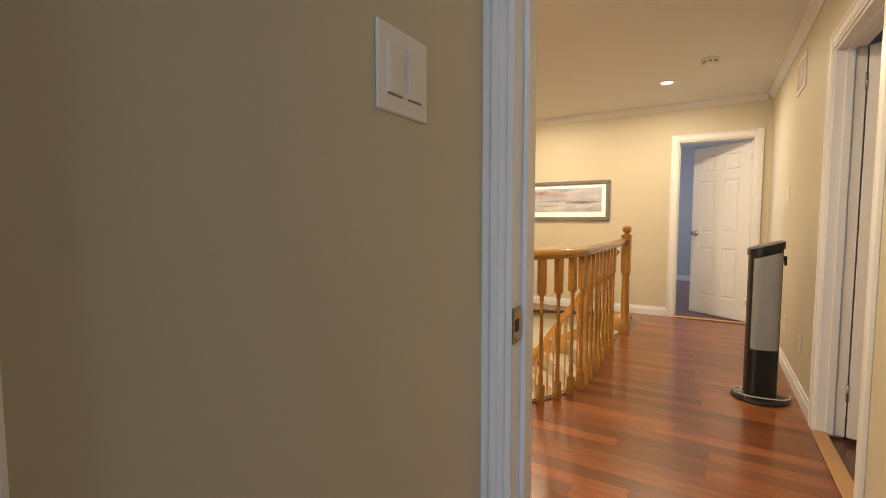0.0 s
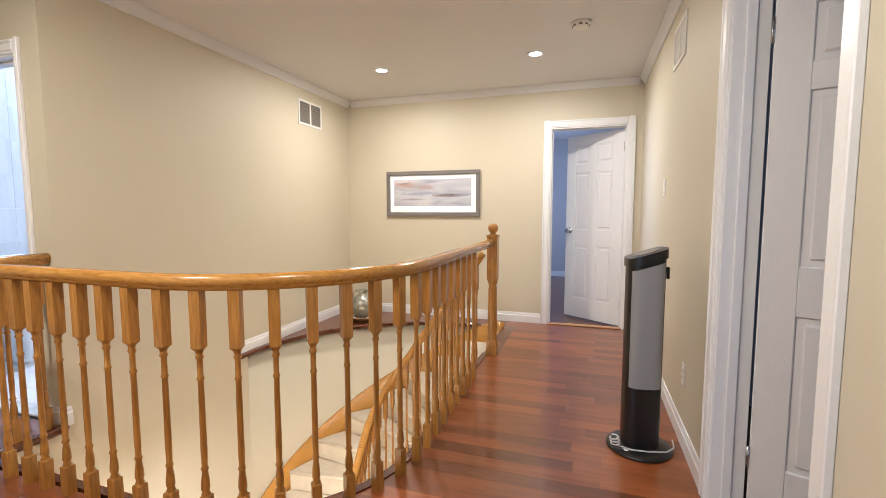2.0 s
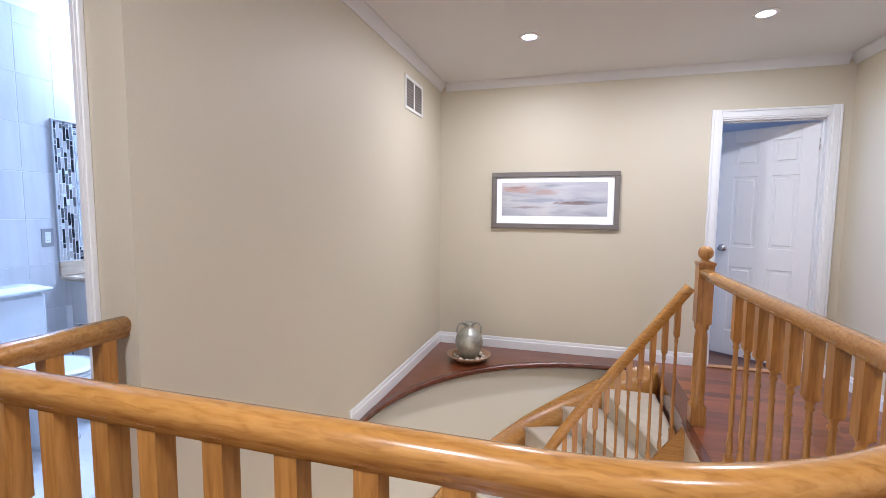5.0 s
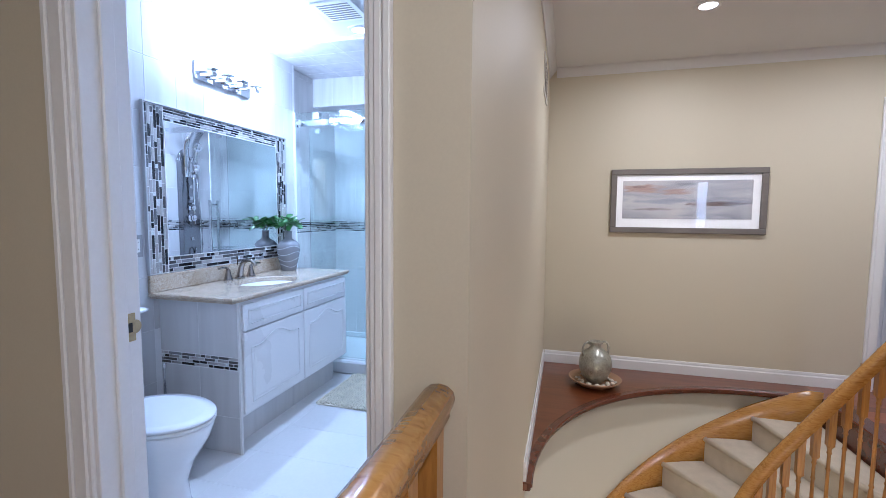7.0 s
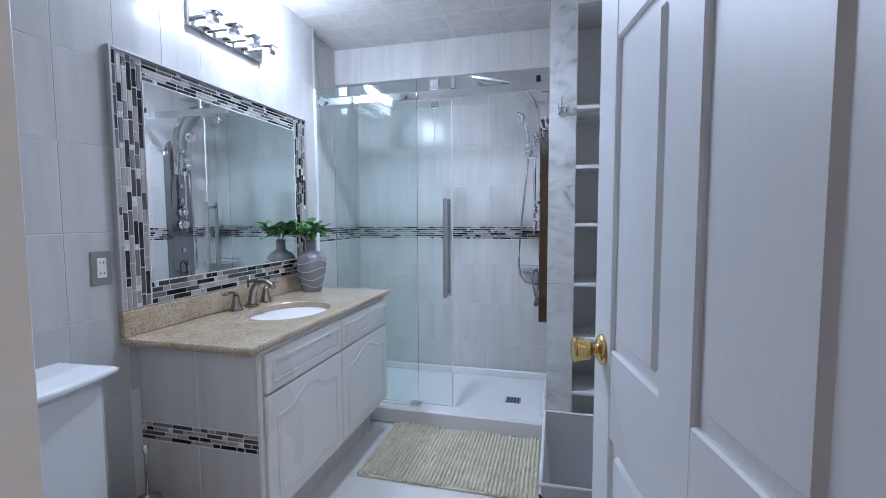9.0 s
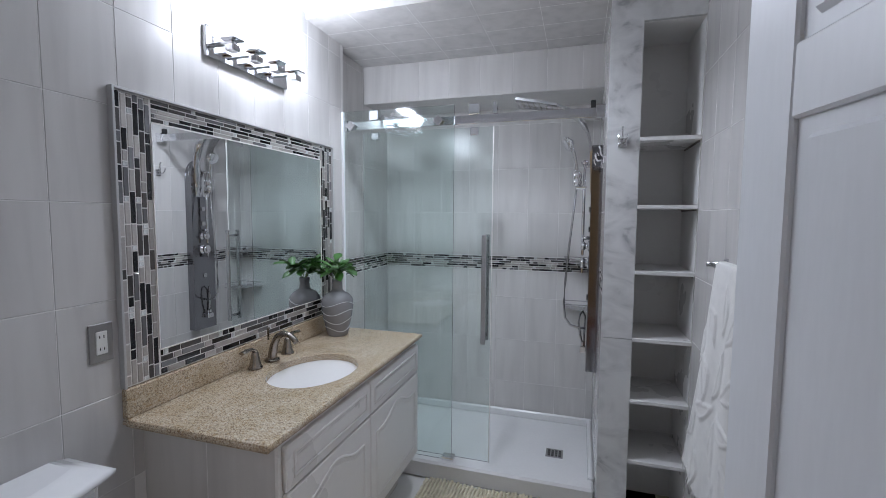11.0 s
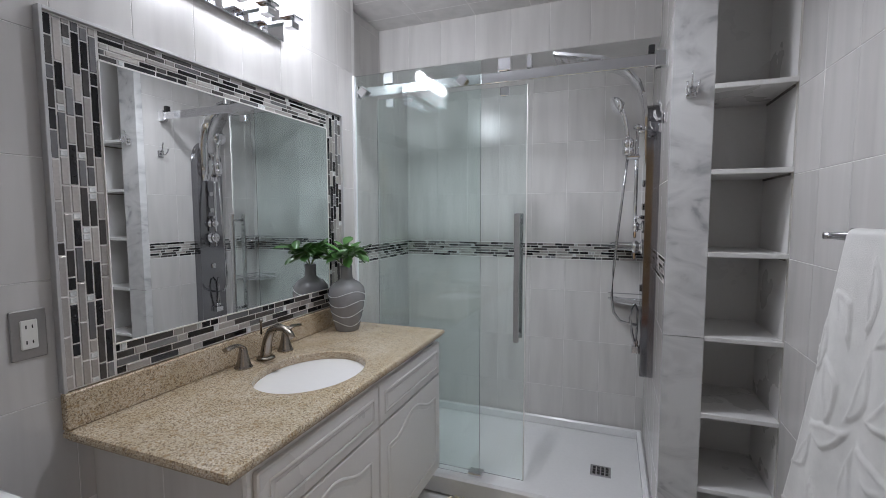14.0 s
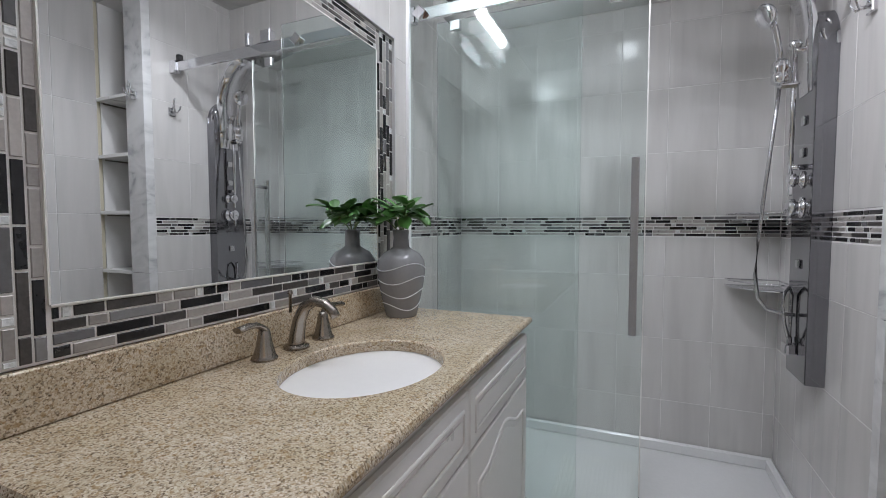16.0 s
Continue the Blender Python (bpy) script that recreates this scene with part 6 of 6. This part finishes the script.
me.from_pydata(vs, [], fs)
me.materials.append(MAT_YARN)
for p in me.polygons:
    p.use_smooth = True
part("weave", me, None, rug)
part("backing", boxes((0.0, RW, 0.0, RH, 0.0006, 0.010), bevel=0.004), MAT_YARN, rug)

# ---- tiles and mosaics: pieces last ----
TILE_MESHES = {}


def tile_mesh(w, h, t, material, name):
    """A chamfered slab, face towards +y, w along x, h along z."""
    key = (round(w, 4), round(h, 4), t, material.name)
    if key not in TILE_MESHES:
        c = min(0.0012, w * 0.1, h * 0.1)
        a, b = w / 2, h / 2
        vs = [(-a, 0, -b), (a, 0, -b), (a, 0, b), (-a, 0, b), (-a, t - c, -b), (a, t - c, -b), (a, t - c, b), (-a, t - c, b), (-a + c, t, -b + c), (a - c, t, -b + c), (a - c, t, b - c), (-a + c, t, b - c)]
        fs = [(8, 11, 10, 9)] + [(k, 4 + k, 4 + (k + 1) % 4, (k + 1) % 4) for k in range(4)] + [(4 + k, 8 + k, 8 + (k + 1) % 4, 4 + (k + 1) % 4) for k in range(4)]
        me = bpy.data.meshes.new(name)
        me.from_pydata(vs, [], fs)
        me.materials.append(material)
        TILE_MESHES[key] = me
    return TILE_MESHES[key]


def tile_face(parent, m, us, vs_, skip=None, t=TT, gap=0.0021, material=None):
    """Tiles between the grid lines us (along x) and vs_ (along z) of the plane m, whose +y points out of the wall."""
    for u0, u1 in zip(us, us[1:]):
        for v0, v1 in zip(vs_, vs_[1:]):
            if u1 - u0 < 0.008 or v1 - v0 < 0.008 or (skip and skip((u0 + u1) / 2, (v0 + v1) / 2)):
                continue
            ob = part("tile", tile_mesh(u1 - u0 - gap, v1 - v0 - gap, t, material or TILE, "tile"), None, parent)
            ob.matrix_local = m @ Matrix.Translation(((u0 + u1) / 2, 0, (v0 + v1) / 2))


def grid(a, b, step, through_):
    """Lines from a to b with the step, one of them passing through_."""
    k = math.ceil((a - through_) / step - 1e-6)
    out = [a]
    while through_ + k * step < b - 1e-6:
        v = through_ + k * step
        if v > a + 1e-6:
            out.append(v)
        k += 1
    return out + [b]


def mosaic_strip(parent, m, length, height, rows_n, seed, t=0.0080, gap=0.0038):
    """Random strip mosaic, rows along x, from the origin of m."""
    r = random.Random(seed)
    rh = height / rows_n
    for j in range(rows_n):
        x = -r.uniform(0, 0.06)
        while x < length - 0.002:
            if r.random() < 0.12:
                w, kind = 0.017, 4
            else:
                w = r.choice((0.033, 0.05, 0.068, 0.09, 0.1))
                kind = r.choice((0, 0, 0, 1, 1, 2, 3, 3, 3, 3))
            a, b = max(x, 0.0), min(x + w, length)
            if b - a > 0.006:
                a, b = round(a, 3), round(b, 3)
                ob = part("mosaic_piece", tile_mesh(b - a - gap, rh - gap, t, MOSAICS[kind], "mosaic_piece"), None, parent)
                ob.matrix_local = m @ Matrix.Translation(((a + b) / 2, 0, rh * (j + 0.5)))
            x += w


FACE_PX = pose(0, 0, 0, 0, 0, -90)      # local x runs to -y, faces +x
ZS = grid(0.0, BATH_Z + 0.02, 0.29, 1.229)
tile_face(wall_mirror, Matrix.Translation((MX, 0, 0)) @ FACE_PX, [-v for v in grid(BY0, BYS - 0.006, 0.197, 4.308)[::-1]], ZS, skip=lambda u, v: (4.6 < -u < 5.6 and 1.0 < v < 1.75) or (4.6 < -u < 5.7 and v < 0.7))
FACE_MX = pose(0, 0, 0, 0, 0, 90)       # local x runs to +y, faces -x
tile_face(wall_bath_right, Matrix.Translation((BX - 0.006, 0, 0)) @ FACE_MX, grid(BY0, BYC, 0.20, BYC), ZS)
FACE_MY = pose(0, 0, 0, 0, 0, 180)      # local x runs to -x, faces -y
BAND0, BAND1 = 1.112, 1.213
ZB = grid(0.11, BAND0, 0.305, 0.922) + grid(BAND1, SHOWER_Z, 0.302, BAND1)
tile_face(wall_shower_back, Matrix.Translation((0, BYB, 0)) @ FACE_MY, [-v for v in grid(SX, SXR, 0.208, -2.992)[::-1]], ZB, skip=lambda u, v: BAND0 < v < BAND1)
tile_face(wall_shower_left, Matrix.Translation((SX, 0, 0)) @ FACE_PX, [-v for v in grid(BYS + 0.024, BYB - TT, 0.20, BYB - TT)[::-1]], ZB, skip=lambda u, v: BAND0 < v < BAND1)
tile_face(wall_shower_right, Matrix.Translation((SXR + TT, 0, 0)) @ FACE_MX, grid(BYC + 0.043, BYB - TT, 0.20, BYC + 0.043), ZB, skip=lambda u, v: BAND0 < v < BAND1)
tile_face(soffit, Matrix.Translation((0, SOF + TT, 0)) @ FACE_MY, [-v for v in grid(SX, SXR, 0.20, SX + 0.2)[::-1]], [SOFZ, SHOWER_Z])
mosaic_strip(wall_shower_back, Matrix.Translation((SXR - 0.001, BYB, BAND0 + 0.002)) @ FACE_MY, SXR - SX - TT, 0.096, 6, 21)
mosaic_strip(wall_shower_left, Matrix.Translation((SX, BYB - TT, BAND0 + 0.002)) @ FACE_PX, BYB - TT - BYS - 0.03, 0.096, 6, 22)
mosaic_strip(wall_shower_right, Matrix.Translation((SXR + TT, BYC + 0.045, BAND0 + 0.002)) @ FACE_MX, BYB - TT - BYC - 0.045, 0.096, 6, 23)
# vanity end: tiles above and below a mosaic band
tile_face(vanity, Matrix.Translation((0, VY0 - 0.0054, 0)) @ FACE_MY, [-(VX - 0.006), -(VX - 0.006) + 0.25, -(MX + TT)], [0.0, 0.2, 0.455, 0.527, 0.822], skip=lambda u, v: 0.455 < v < 0.527)
mosaic_strip(vanity, Matrix.Translation((VX - 0.007, VY0 - 0.0054, 0.457)) @ FACE_MY, VX - 0.007 - MX - TT, 0.068, 4, 24)
# mirror border
M_X = MF + 0.010
mosaic_strip(mirror, Matrix.Translation((M_X, IY1 + 0.002, IZ1 + 0.004)) @ FACE_PX, IY1 - IY0 + 0.002, MZ1 - IZ1 - 0.006, 5, 31, t=0.0022)
mosaic_strip(mirror, Matrix.Translation((M_X, IY1 + 0.002, MZ0 + 0.002)) @ FACE_PX, IY1 - IY0 + 0.002, IZ0 - MZ0 - 0.006, 4, 32, t=0.0022)
mosaic_strip(mirror, Matrix.Translation((M_X, IY0 - 0.004, MZ0 + 0.002)) @ FACE_PX @ pose(0, 0, 0, 0, -90, 0) @ Matrix.Translation((0, 0, -(IY0 - MY0 - 0.006))), MZ1 - MZ0 - 0.004, IY0 - MY0 - 0.006, 6, 33, t=0.0022)
mosaic_strip(mirror, Matrix.Translation((M_X, MY1 - 0.001, MZ0 + 0.002)) @ FACE_PX @ pose(0, 0, 0, 0, -90, 0) @ Matrix.Translation((0, 0, -(MY1 - IY1 - 0.004))), MZ1 - MZ0 - 0.004, MY1 - IY1 - 0.004, 5, 34, t=0.0022)
# bathroom floor tiles
FLAT = pose(0, 0, 0, 90, 0, 0)
for i, x0 in enumerate(grid(MX, BX - 0.006, 0.60, -3.42)[:-1]):
    xs = grid(MX, BX - 0.006, 0.60, -3.42)
    ys = grid(BY0, BYS - 0.045, 0.30, 5.20)
    for y0, y1 in zip(ys, ys[1:]):
        ob = part("floor_tile", tile_mesh(xs[i + 1] - x0 - 0.0025, y1 - y0 - 0.0025, 0.008, FLOOR_TILE, "floor_tile"), None, bpy.data.objects["floor_bath"])
        ob.matrix_local = Matrix.Translation(((x0 + xs[i + 1]) / 2, (y0 + y1) / 2, -0.008)) @ FLAT

# ---- floor planks: pieces last ----
rnd = random.Random(11)
PW = 0.0895


def plank(y0, y1, xa0, xa1, xb0, xb1):
    """xa at y0, xb at y1; ends may slant along the opening."""
    g = 0.00025
    z0, z1 = -0.015, 0.0
    me = bpy.data.meshes.new("plank")
    top = [(xa0 + g, y0 + g), (xa1 - g, y0 + g), (xb1 - g, y1 - g), (xb0 + g, y1 - g)]
    c = 0.00015
    cx, cy = sum(p[0] for p in top) / 4, sum(p[1] for p in top) / 4
    inner = [(x + math.copysign(c, cx - x), y + math.copysign(c, cy - y)) for x, y in top]
    vs = [(x - cx, y - cy, z0) for x, y in top] + [(x - cx, y - cy, z1 - c * 0.6) for x, y in top] + [(x - cx, y - cy, z1) for x, y in inner]
    fs = [(8, 9, 10, 11)] + [(4 + k, 4 + (k + 1) % 4, 8 + (k + 1) % 4, 8 + k) for k in range(4)] + [(k, (k + 1) % 4, 4 + (k + 1) % 4, 4 + k) for k in range(4)]
    me.from_pydata(vs, [], fs)
    me.materials.append(CHERRY)
    ob = new("plank", me)
    ob.parent = floor
    ob.location = (cx, cy, 0)


y = YS
while y < YF - 0.001:
    y1 = min(y + PW, YF)
    segs = []
    if y1 <= AY - AR + EDGE + 0.02:
        segs = [((XB, XB), (XR + 0.005, XR + 0.005))]
    else:
        segs = [((hole_x(y), hole_x(y1)), (XR + 0.005, XR + 0.005))]
        if y < YB:
            segs.append(((XB, XB), (RX + EDGE, RX + EDGE)))
    for (l0, l1), (r0, r1) in segs:
        x = l0
        first = True
        while x < r0 - 0.02:
            length = rnd.uniform(0.32, 0.95)
            nx = x + length
            if nx > r0 - 0.25:
                nx = r0
            plank(y, min(y1, YB) if r0 < -1.5 else y1, x, nx, l1 if first else x, nx)
            x, first = nx, False
    y = y1
